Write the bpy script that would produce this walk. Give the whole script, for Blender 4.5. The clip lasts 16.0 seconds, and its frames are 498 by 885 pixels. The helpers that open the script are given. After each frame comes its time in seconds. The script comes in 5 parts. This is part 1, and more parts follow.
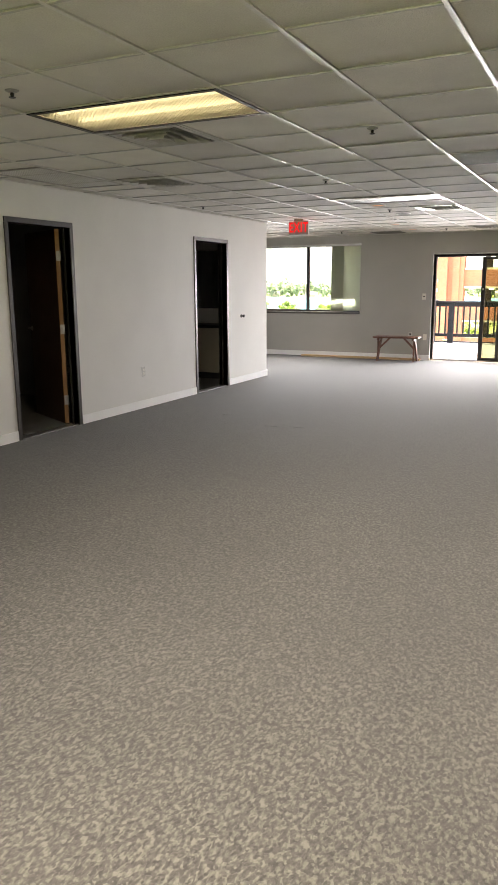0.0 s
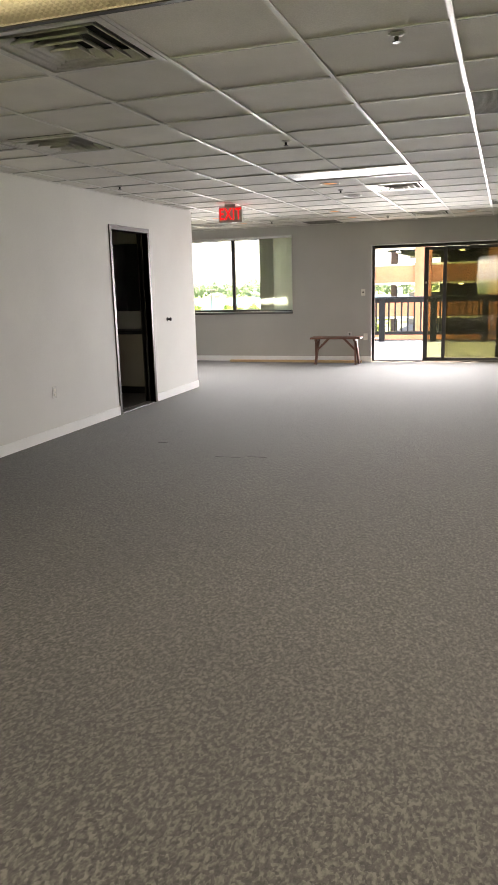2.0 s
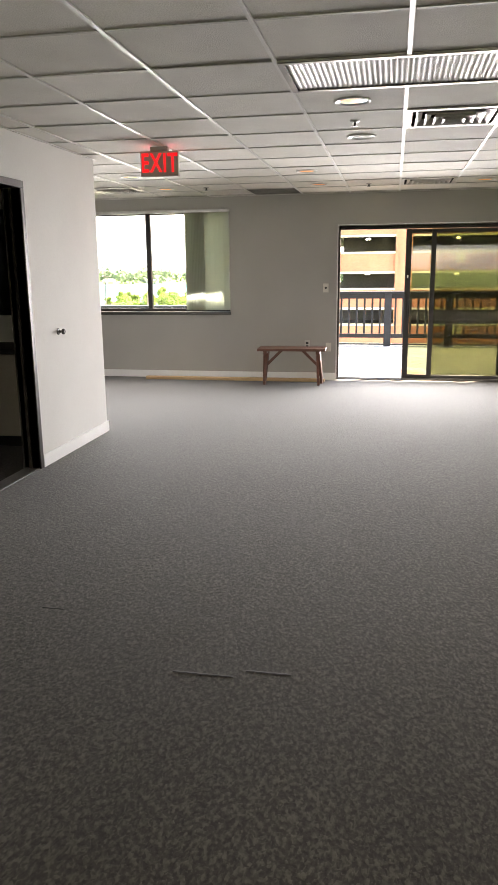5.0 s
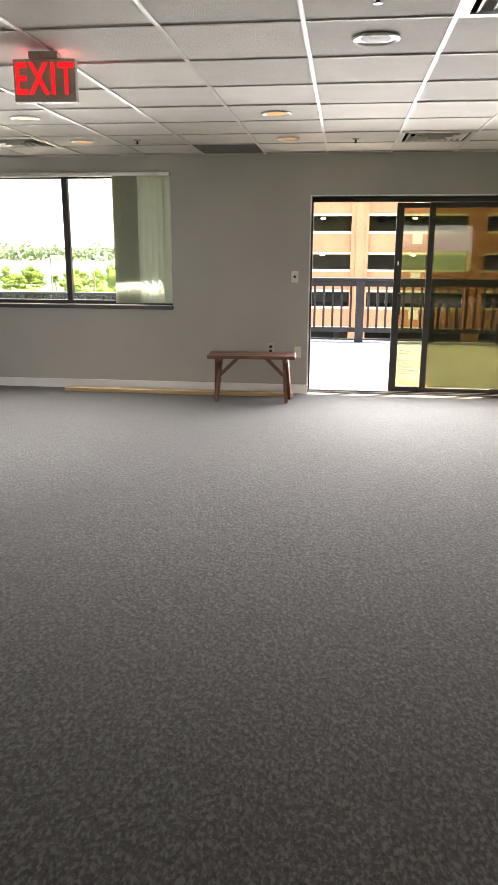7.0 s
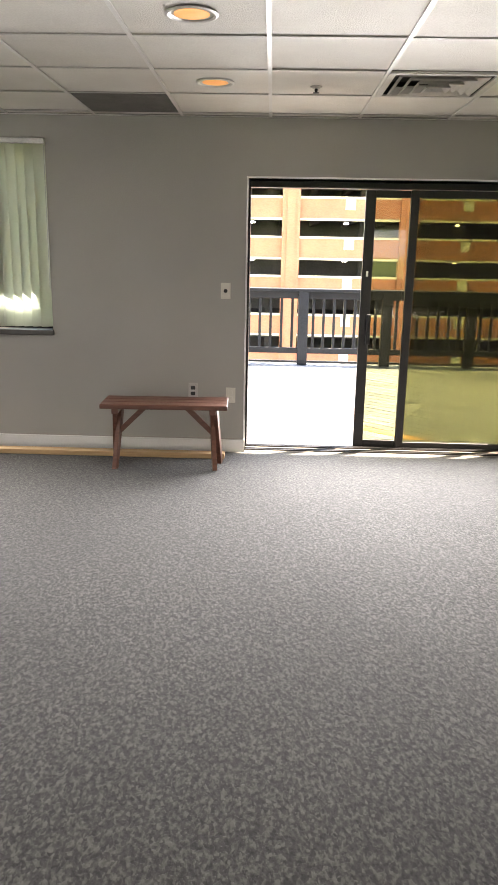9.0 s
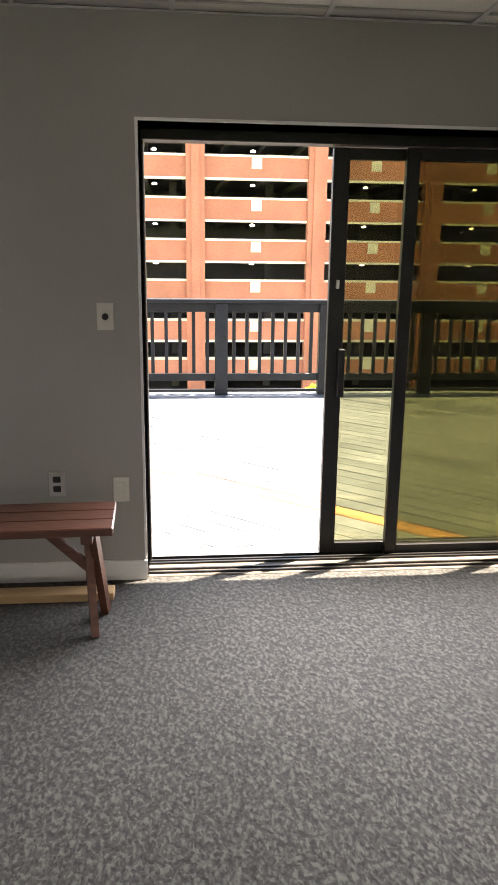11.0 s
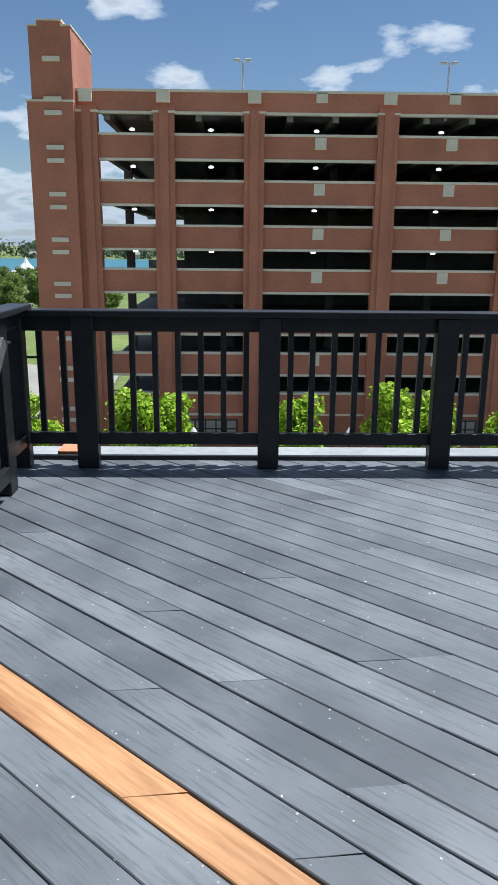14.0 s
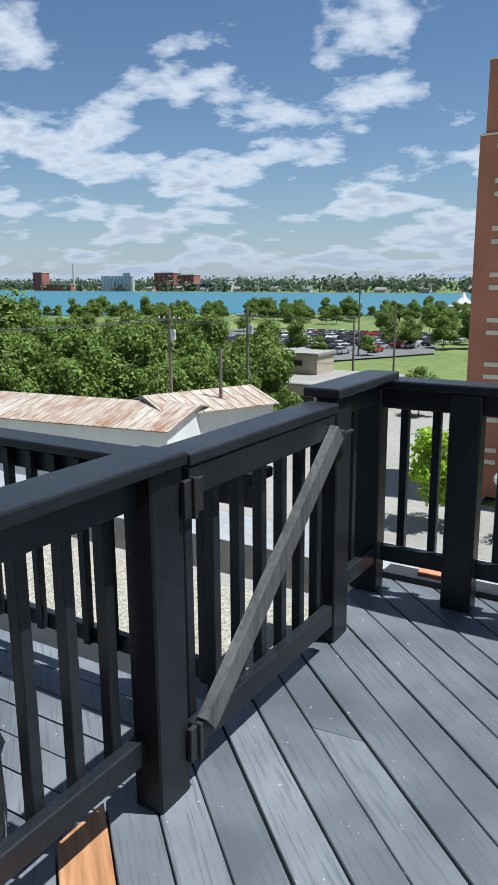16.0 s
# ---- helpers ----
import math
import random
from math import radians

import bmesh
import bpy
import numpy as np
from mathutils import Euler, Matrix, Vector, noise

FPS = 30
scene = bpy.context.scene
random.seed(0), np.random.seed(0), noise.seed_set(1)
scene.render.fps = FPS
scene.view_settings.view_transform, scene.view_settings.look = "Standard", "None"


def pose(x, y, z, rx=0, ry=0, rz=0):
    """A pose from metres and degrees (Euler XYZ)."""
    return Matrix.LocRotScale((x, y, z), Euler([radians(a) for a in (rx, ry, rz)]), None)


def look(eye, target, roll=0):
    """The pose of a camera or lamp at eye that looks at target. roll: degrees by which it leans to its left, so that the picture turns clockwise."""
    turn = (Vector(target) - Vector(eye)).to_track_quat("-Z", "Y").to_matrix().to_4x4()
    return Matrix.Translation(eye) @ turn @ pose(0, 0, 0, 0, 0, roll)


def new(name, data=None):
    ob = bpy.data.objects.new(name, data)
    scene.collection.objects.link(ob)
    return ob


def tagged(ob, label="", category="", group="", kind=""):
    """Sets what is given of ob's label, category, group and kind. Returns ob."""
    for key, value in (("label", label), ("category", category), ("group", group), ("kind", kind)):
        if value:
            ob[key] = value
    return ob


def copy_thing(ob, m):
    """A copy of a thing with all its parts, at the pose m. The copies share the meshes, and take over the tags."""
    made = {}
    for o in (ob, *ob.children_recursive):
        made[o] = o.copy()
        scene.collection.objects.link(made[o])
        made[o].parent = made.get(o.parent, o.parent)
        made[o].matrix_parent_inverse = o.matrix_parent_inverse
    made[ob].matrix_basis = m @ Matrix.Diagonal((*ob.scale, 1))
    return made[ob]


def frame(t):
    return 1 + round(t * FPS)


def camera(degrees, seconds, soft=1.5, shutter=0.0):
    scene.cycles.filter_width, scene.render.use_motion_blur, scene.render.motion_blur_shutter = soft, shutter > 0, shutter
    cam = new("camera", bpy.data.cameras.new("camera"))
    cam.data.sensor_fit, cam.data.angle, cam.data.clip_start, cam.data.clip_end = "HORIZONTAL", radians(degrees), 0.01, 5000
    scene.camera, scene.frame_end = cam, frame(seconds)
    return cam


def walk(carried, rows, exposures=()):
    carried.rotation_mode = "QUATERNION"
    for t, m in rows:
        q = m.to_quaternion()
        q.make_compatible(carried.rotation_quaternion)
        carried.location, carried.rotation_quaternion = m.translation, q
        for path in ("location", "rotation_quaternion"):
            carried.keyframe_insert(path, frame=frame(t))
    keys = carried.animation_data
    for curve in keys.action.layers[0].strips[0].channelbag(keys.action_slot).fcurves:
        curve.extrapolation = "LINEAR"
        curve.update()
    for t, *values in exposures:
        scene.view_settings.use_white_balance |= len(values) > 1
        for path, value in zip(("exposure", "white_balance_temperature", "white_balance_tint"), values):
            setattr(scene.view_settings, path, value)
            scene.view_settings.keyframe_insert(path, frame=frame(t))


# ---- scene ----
cam = camera(37.3, 16.0, 1.3)
PATH = [
    (0, (0.349, -0.394, 1.468), (-0.514, 1.361, 1.048), -0.3),
    (0.5, (0.163, -0.235, 1.431), (-0.716, 1.507, 0.994), -0.4),
    (1, (-0.056, 0.115, 1.451), (-0.895, 1.88, 1.026), -0.3),
    (1.5, (-0.366, 0.487, 1.425), (-1.111, 2.298, 1.016), -1.2),
    (2, (-0.628, 0.948, 1.412), (-1.27, 2.795, 0.992), -1.6),
    (2.5, (-0.908, 1.417, 1.398), (-1.468, 3.287, 0.966), -1.3),
    (3, (-1.193, 1.93, 1.407), (-1.668, 3.824, 0.975), -1.2),
    (3.5, (-1.438, 2.484, 1.405), (-1.875, 4.387, 0.97), -0.4),
    (4, (-1.702, 3.058, 1.428), (-2.113, 4.967, 0.996), -0.3),
    (6.5, (-2.45, 5.789, 1.487), (-2.741, 7.7, 0.977), -0.13),
    (7, (-2.498, 6.336, 1.503), (-2.738, 8.255, 0.992), 0.2),
    (7.5, (-2.55, 6.945, 1.519), (-2.724, 8.868, 1.002), 0.15),
    (8, (-2.573, 7.515, 1.5), (-2.715, 9.44, 0.977), 1.28),
    (8.5, (-2.636, 8.06, 1.489), (-2.747, 9.987, 0.969), 1.11),
    (9, (-2.658, 8.599, 1.491), (-2.711, 10.535, 0.992), 1.07),
    (9.5, (-2.711, 9.146, 1.501), (-2.671, 11.088, 1.023), 1.1),
    (12, (-2.626, 12.045, 1.452), (-2.411, 13.968, 0.945), 0.6),
    (12.5, (-2.576, 12.638, 1.465), (-2.351, 14.557, 0.949), 0.7),
    (13, (-2.521, 13.229, 1.423), (-2.317, 15.15, 0.905), 0.4),
    (13.5, (-2.447, 13.778, 1.41), (-2.301, 15.704, 0.891), 0.5),
    (14, (-2.429, 14.216, 1.429), (-2.397, 16.148, 0.912), 0.5),
    (14.5, (-2.461, 14.629, 1.452), (-2.622, 16.55, 0.919), -0.2),
    (15, (-2.493, 14.984, 1.451), (-3.005, 16.841, 0.913), -0.1),
    (15.5, (-2.478, 15.388, 1.466), (-3.311, 17.138, 0.97), 0.1),
    (16, (-2.571, 15.796, 1.472), (-3.595, 17.459, 1.041), -0.4),
]
EXPOSURES = [(0, 4.4, 7750, 14.5), (3.5, 4.45, 7850, 14.5), (6.5, 4.2, 7850, 14.5), (8.5, 4.35, 7750, 14.5), (9.7, 4.25, 7700, 14.5), (11.8, 2.45, 7300, 13), (12.5, 1.35, 6700, 11), (13.2, 0.72, 5900, 7.5), (16, 0.68, 5800, 6.5)]
walk(cam, [(t, look(eye, target, roll)) for t, eye, target, roll in PATH], EXPOSURES)


# ---------------------------------------------------------------- world, sun, large lights
SUN_WAY = Vector((0.36, 0.17, 1.0)).normalized()
wld = bpy.data.worlds.new("sky")
scene.world = wld
wld.use_nodes = True
wn, wl = wld.node_tree.nodes, wld.node_tree.links
wn.clear()
w_out = wn.new("ShaderNodeOutputWorld")
w_bg = wn.new("ShaderNodeBackground")
w_bg.inputs["Strength"].default_value = 0.051
w_sky = wn.new("ShaderNodeTexSky")
w_sky.sky_type = "NISHITA"
w_sky.sun_disc = False
w_sky.sun_elevation = math.asin(SUN_WAY.z)
w_sky.sun_rotation = math.atan2(SUN_WAY.x, SUN_WAY.y)
w_sky.air_density, w_sky.dust_density, w_sky.ozone_density = 1.0, 0.15, 3.5
w_tc = wn.new("ShaderNodeTexCoord")
w_sep = wn.new("ShaderNodeSeparateXYZ")
wl.new(w_tc.outputs["Generated"], w_sep.inputs[0])


def wmath(op, a, b=0.0, clamp=False):
    n = wn.new("ShaderNodeMath")
    n.operation, n.use_clamp = op, clamp
    for i, v in enumerate((a, b)):
        if isinstance(v, (int, float)):
            n.inputs[i].default_value = v
        else:
            wl.new(v, n.inputs[i])
    return n.outputs[0]


w_h = wmath("ADD", wmath("MAXIMUM", w_sep.outputs[2], 0.0), 0.25)
w_cmb = wn.new("ShaderNodeCombineXYZ")
wl.new(wmath("DIVIDE", w_sep.outputs[0], w_h), w_cmb.inputs[0])
wl.new(wmath("DIVIDE", w_sep.outputs[1], w_h), w_cmb.inputs[1])
w_cmb.inputs[2].default_value = 3.7
w_n1 = wn.new("ShaderNodeTexNoise")
w_n1.inputs["Scale"].default_value, w_n1.inputs["Detail"].default_value, w_n1.inputs["Roughness"].default_value = 3.6, 9.0, 0.52
wl.new(w_cmb.outputs[0], w_n1.inputs["Vector"])
w_cov = wn.new("ShaderNodeValToRGB")
w_cov.color_ramp.elements[0].position, w_cov.color_ramp.elements[1].position = 0.533, 0.63
w_low = wmath("MULTIPLY", wmath("POWER", wmath("SUBTRACT", 1.0, wmath("ABSOLUTE", w_sep.outputs[2]), True), 7.0), 0.09)
w_fac = wmath("ADD", w_n1.outputs["Fac"], w_low)
wl.new(w_fac, w_cov.inputs[0])
w_shade = wn.new("ShaderNodeValToRGB")
w_shade.color_ramp.elements[0].position, w_shade.color_ramp.elements[1].position = 0.55, 0.70
w_shade.color_ramp.elements[0].color = (12.6, 12.7, 12.8, 1)
w_shade.color_ramp.elements[1].color = (6.6, 7.0, 7.7, 1)
wl.new(w_fac, w_shade.inputs[0])
w_mix = wn.new("ShaderNodeMixRGB")
wl.new(wmath("MULTIPLY", w_cov.outputs[0], 0.92), w_mix.inputs[0])
wl.new(w_sky.outputs[0], w_mix.inputs[1])
wl.new(w_shade.outputs[0], w_mix.inputs[2])
w_haze = wn.new("ShaderNodeMixRGB")
wl.new(wmath("MULTIPLY", wmath("POWER", wmath("SUBTRACT", 1.0, wmath("ABSOLUTE", w_sep.outputs[2]), True), 13.0), 0.7), w_haze.inputs[0])
w_haze.inputs[2].default_value = (5.0, 5.9, 7.2, 1)
wl.new(w_mix.outputs[0], w_haze.inputs[1])
wl.new(w_haze.outputs[0], w_bg.inputs[0])
wl.new(w_bg.outputs[0], w_out.inputs[0])

sun = new("sun", bpy.data.lights.new("sun", "SUN"))
sun.data.energy, sun.data.angle, sun.data.color = 5.0, radians(0.53), (1.0, 0.95, 0.87)
sun.matrix_world = look(SUN_WAY * 100, (0, 0, 0))


def area_lamp(name, eye, target, sx, sy, watts, color, spread=180):
    la = new(name, bpy.data.lights.new(name, "AREA"))
    la.data.shape, la.data.size, la.data.size_y = "RECTANGLE", sx, sy
    la.data.energy, la.data.color = watts, color
    la.data.spread = radians(spread)
    la.matrix_world = look(eye, target)
    return la


SKYLIGHT = (0.82, 0.88, 1.0)
area_lamp("daylight_north_window", (-5.46, 13.66, 1.57), (-5.2, 10.7, -0.6), 2.2, 1.25, 8.5, SKYLIGHT, 130)
area_lamp("daylight_slider", (-1.75, 13.9, 1.1), (-1.9, 10.6, -0.3), 2.1, 1.8, 12.5, SKYLIGHT, 130)
area_lamp("daylight_south_window", (-0.1, -2.52, 1.5), (0.1, -0.6, 0.0), 3.2, 1.4, 24, (1.0, 0.96, 0.88), 78)
area_lamp("troffer_tubes", (-2.09, 3.308, 2.385), (-2.09, 3.308, 0), 1.0, 0.4, 1.1, (1.0, 0.86, 0.62))


# ---------------------------------------------------------------- materials
def material(name):
    m = bpy.data.materials.new(name)
    m.use_nodes = True
    return m, m.node_tree.nodes, m.node_tree.links, m.node_tree.nodes["Principled BSDF"]


def surface(name, a, b, scale=6.0, fine=80.0, rough=0.6, metal=0.0, bump=0.15, stretch=(1, 1, 1), spread=0.0, depth=0.01, spec=0.5, turn=0.0):
    """Two-scale mottled surface between the colours a and b."""
    m, n, l, p = material(name)
    tc = n.new("ShaderNodeTexCoord")
    mp = n.new("ShaderNodeMapping")
    mp.inputs["Scale"].default_value = stretch
    if turn:
        tm = n.new("ShaderNodeMapping")
        tm.inputs["Rotation"].default_value = (0, 0, radians(turn))
        l.new(tc.outputs["Object"], tm.inputs["Vector"])
        l.new(tm.outputs[0], mp.inputs["Vector"])
    else:
        l.new(tc.outputs["Object"], mp.inputs["Vector"])
    vec = mp.outputs[0]
    if spread:
        oi = n.new("ShaderNodeObjectInfo")
        vm = n.new("ShaderNodeVectorMath")
        vm.operation = "ADD"
        sc = n.new("ShaderNodeMath")
        sc.operation = "MULTIPLY"
        sc.inputs[1].default_value = 37.0
        l.new(oi.outputs["Random"], sc.inputs[0])
        l.new(mp.outputs[0], vm.inputs[0])
        l.new(sc.outputs[0], vm.inputs[1])
        vec = vm.outputs[0]
    n1, n2 = n.new("ShaderNodeTexNoise"), n.new("ShaderNodeTexNoise")
    n1.inputs["Scale"].default_value, n1.inputs["Detail"].default_value = scale, 5
    n2.inputs["Scale"].default_value, n2.inputs["Detail"].default_value = fine, 4
    l.new(vec, n1.inputs["Vector"])
    l.new(vec, n2.inputs["Vector"])
    av = n.new("ShaderNodeMath")
    av.operation = "MULTIPLY_ADD"
    av.inputs[1].default_value = 0.5
    l.new(n2.outputs["Fac"], av.inputs[0])
    hv = n.new("ShaderNodeMath")
    hv.operation = "MULTIPLY"
    hv.inputs[1].default_value = 0.5
    l.new(n1.outputs["Fac"], hv.inputs[0])
    l.new(hv.outputs[0], av.inputs[2])
    rp = n.new("ShaderNodeValToRGB")
    rp.color_ramp.elements[0].position, rp.color_ramp.elements[1].position = 0.36, 0.64
    rp.color_ramp.elements[0].color, rp.color_ramp.elements[1].color = (*a, 1), (*b, 1)
    l.new(av.outputs[0], rp.inputs[0])
    col = rp.outputs[0]
    if spread:
        hs = n.new("ShaderNodeHueSaturation")
        vr = n.new("ShaderNodeMapRange")
        vr.inputs["To Min"].default_value, vr.inputs["To Max"].default_value = 1 - spread, 1 + spread
        l.new(oi.outputs["Random"], vr.inputs[0])
        l.new(vr.outputs[0], hs.inputs["Value"])
        l.new(col, hs.inputs["Color"])
        col = hs.outputs[0]
    l.new(col, p.inputs["Base Color"])
    p.inputs["Roughness"].default_value, p.inputs["Metallic"].default_value = rough, metal
    p.inputs["Specular IOR Level"].default_value = spec
    if bump:
        bp = n.new("ShaderNodeBump")
        bp.inputs["Strength"].default_value, bp.inputs["Distance"].default_value = bump, depth
        l.new(n2.outputs["Fac"], bp.inputs["Height"])
        l.new(bp.outputs[0], p.inputs["Normal"])
    return m


def glowing(name, color, strength):
    m, n, l, p = material(name)
    p.inputs["Base Color"].default_value = (*color, 1)
    p.inputs["Emission Color"].default_value = (*color, 1)
    p.inputs["Emission Strength"].default_value = strength
    return m


def pane_glass(name, tint, gloss=0.0):
    """Thin sheet glass: tinted see-through with a Fresnel gloss."""
    m, n, l, p = material(name)
    n.remove(p)
    out = n["Material Output"]
    tr, gl, mx, fr = n.new("ShaderNodeBsdfTransparent"), n.new("ShaderNodeBsdfGlossy"), n.new("ShaderNodeMixShader"), n.new("ShaderNodeFresnel")
    tr.inputs[0].default_value = (*tint, 1)
    gl.inputs["Roughness"].default_value = 0.02
    fr.inputs[0].default_value = 1.45
    ad = n.new("ShaderNodeMath")
    ad.inputs[1].default_value = gloss
    l.new(fr.outputs[0], ad.inputs[0])
    l.new(ad.outputs[0], mx.inputs[0])
    l.new(tr.outputs[0], mx.inputs[1])
    l.new(gl.outputs[0], mx.inputs[2])
    l.new(mx.outputs[0], out.inputs[0])
    return m


def carpet_material():
    m, n, l, p = material("carpet")
    tc = n.new("ShaderNodeTexCoord")
    mp = n.new("ShaderNodeMapping")
    mp.inputs["Rotation"].default_value = (0, 0, 0.5)
    mp.inputs["Scale"].default_value = (1.0, 0.62, 1.0)
    l.new(tc.outputs["Object"], mp.inputs[0])
    vo = n.new("ShaderNodeTexVoronoi")
    vo.inputs["Scale"].default_value = 125
    wr = n.new("ShaderNodeTexNoise")
    wr.inputs["Scale"].default_value = 70
    wa = n.new("ShaderNodeVectorMath")
    wa.operation = "MULTIPLY_ADD"
    wa.inputs[1].default_value = (0.012, 0.012, 0.0)
    l.new(mp.outputs[0], wr.inputs["Vector"])
    l.new(wr.outputs["Color"], wa.inputs[0])
    l.new(mp.outputs[0], wa.inputs[2])
    l.new(wa.outputs[0], vo.inputs["Vector"])
    vs = n.new("ShaderNodeSeparateColor")
    l.new(vo.outputs["Color"], vs.inputs[0])
    b, c = (n.new("ShaderNodeTexNoise") for _ in range(2))
    for nd, s, dt in ((b, 66, 4), (c, 1.1, 4)):
        nd.inputs["Scale"].default_value, nd.inputs["Detail"].default_value = s, dt
        l.new(mp.outputs[0], nd.inputs["Vector"])
    rp = n.new("ShaderNodeValToRGB")
    e = rp.color_ramp.elements
    e[0].position, e[0].color = 0.35, (0.012, 0.0108, 0.0100, 1)
    e[1].position, e[1].color = 0.66, (0.076, 0.0725, 0.0635, 1)
    mid = e.new(0.5)
    mid.color = (0.029, 0.0273, 0.0246, 1)
    sm = n.new("ShaderNodeMath")
    sm.operation = "MULTIPLY_ADD"
    sm.inputs[1].default_value = 0.76
    l.new(b.outputs["Fac"], sm.inputs[0])
    s2 = n.new("ShaderNodeMath")
    s2.operation = "MULTIPLY"
    s2.inputs[1].default_value = 0.24
    l.new(vs.outputs[0], s2.inputs[0])
    l.new(s2.outputs[0], sm.inputs[2])
    l.new(sm.outputs[0], rp.inputs[0])
    hs = n.new("ShaderNodeHueSaturation")
    vr = n.new("ShaderNodeMapRange")
    vr.inputs["From Min"].default_value, vr.inputs["From Max"].default_value = 0.3, 0.7
    vr.inputs["To Min"].default_value, vr.inputs["To Max"].default_value = 0.8, 1.15
    l.new(c.outputs["Fac"], vr.inputs[0])
    l.new(vr.outputs[0], hs.inputs["Value"])
    l.new(rp.outputs[0], hs.inputs["Color"])
    l.new(hs.outputs[0], p.inputs["Base Color"])
    p.inputs["Roughness"].default_value = 0.95
    p.inputs["Specular IOR Level"].default_value = 0.15
    p.inputs["Sheen Weight"].default_value = 0.2
    bp = n.new("ShaderNodeBump")
    bp.inputs["Strength"].default_value, bp.inputs["Distance"].default_value = 0.7, 0.006
    l.new(sm.outputs[0], bp.inputs["Height"])
    l.new(bp.outputs[0], p.inputs["Normal"])
    return m


def deck_paint():
    """Worn grey deck paint with grain, scuffs and the pale L-shaped cement stain by the door."""
    m, n, l, p = material("deck_paint")
    geo = n.new("ShaderNodeNewGeometry")
    mp = n.new("ShaderNodeMapping")
    mp.vector_type = "TEXTURE"
    mp.inputs["Rotation"].default_value = (0, 0, radians(-42))
    l.new(geo.outputs["Position"], mp.inputs[0])
    st = n.new("ShaderNodeMapping")
    st.inputs["Scale"].default_value = (0.06, 1, 1)
    l.new(mp.outputs[0], st.inputs[0])

    def noise_tex(vec, s, dt, ro=0.55):
        nd = n.new("ShaderNodeTexNoise")
        nd.inputs["Scale"].default_value, nd.inputs["Detail"].default_value, nd.inputs["Roughness"].default_value = s, dt, ro
        l.new(vec, nd.inputs["Vector"])
        return nd.outputs["Fac"]

    def ramp(fac, p0, p1, c0, c1):
        r = n.new("ShaderNodeValToRGB")
        r.color_ramp.elements[0].position, r.color_ramp.elements[1].position = p0, p1
        r.color_ramp.elements[0].color, r.color_ramp.elements[1].color = (*c0, 1), (*c1, 1)
        l.new(fac, r.inputs[0])
        return r.outputs[0]

    def mth(op, a, b=0.0, clamp=False):
        nd = n.new("ShaderNodeMath")
        nd.operation, nd.use_clamp = op, clamp
        for i, v in enumerate((a, b)):
            if isinstance(v, (int, float)):
                nd.inputs[i].default_value = v
            else:
                l.new(v, nd.inputs[i])
        return nd.outputs[0]

    def mix(fac, a, b):
        nd = n.new("ShaderNodeMixRGB")
        l.new(fac, nd.inputs[0])
        for i, v in ((1, a), (2, b)):
            if isinstance(v, tuple):
                nd.inputs[i].default_value = (*v, 1)
            else:
                l.new(v, nd.inputs[i])
        return nd.outputs[0]

    grain = noise_tex(st.outputs[0], 90, 5)
    blot = noise_tex(geo.outputs["Position"], 2.2, 5)
    oi = n.new("ShaderNodeObjectInfo")
    base = ramp(mth("ADD", mth("MULTIPLY", blot, 0.7), mth("MULTIPLY", oi.outputs["Random"], 0.3)), 0.3, 0.72, (0.070, 0.078, 0.091), (0.175, 0.189, 0.21))
    base = mix(ramp(grain, 0.52, 0.62, (0, 0, 0), (0.55, 0.55, 0.55)), base, (0.055, 0.070, 0.080))
    fleck = noise_tex(geo.outputs["Position"], 44, 3)
    base = mix(ramp(fleck, 0.715, 0.75, (0, 0, 0), (1, 1, 1)), base, (0.55, 0.54, 0.52))
    scuff = noise_tex(st.outputs[0], 14, 4, 0.7)
    base = mix(ramp(scuff, 0.66, 0.74, (0, 0, 0), (0.28, 0.28, 0.28)), base, (0.25, 0.26, 0.27))
    sep = n.new("ShaderNodeSeparateXYZ")
    l.new(geo.outputs["Position"], sep.inputs[0])
    wob = mth("MULTIPLY", mth("SUBTRACT", noise_tex(geo.outputs["Position"], 9, 4), 0.5), 0.10)
    x, y = mth("ADD", sep.outputs[0], wob), mth("ADD", sep.outputs[1], wob)

    def band(v, c, half):
        return mth("SUBTRACT", 1.0, mth("DIVIDE", mth("ABSOLUTE", mth("SUBTRACT", v, c)), half), True)

    arm = mth("MULTIPLY", band(x, -2.87, 0.10), band(y, 14.95, 0.47))
    top = mth("MULTIPLY", band(y, 15.34, 0.07), band(x, -2.2, 0.85))
    foot = mth("MULTIPLY", band(y, 14.68, 0.10), band(x, -2.3, 0.70))
    stain = mth("MULTIPLY", mth("ADD", mth("ADD", arm, top), foot), 2.2, True)
    base = mix(mth("MULTIPLY", stain, 0.36), base, (0.36, 0.345, 0.31))
    l.new(base, p.inputs["Base Color"])
    p.inputs["Roughness"].default_value = 0.52
    bp = n.new("ShaderNodeBump")
    bp.inputs["Strength"].default_value, bp.inputs["Distance"].default_value = 0.35, 0.004
    l.new(grain, bp.inputs["Height"])
    l.new(bp.outputs[0], p.inputs["Normal"])
    return m


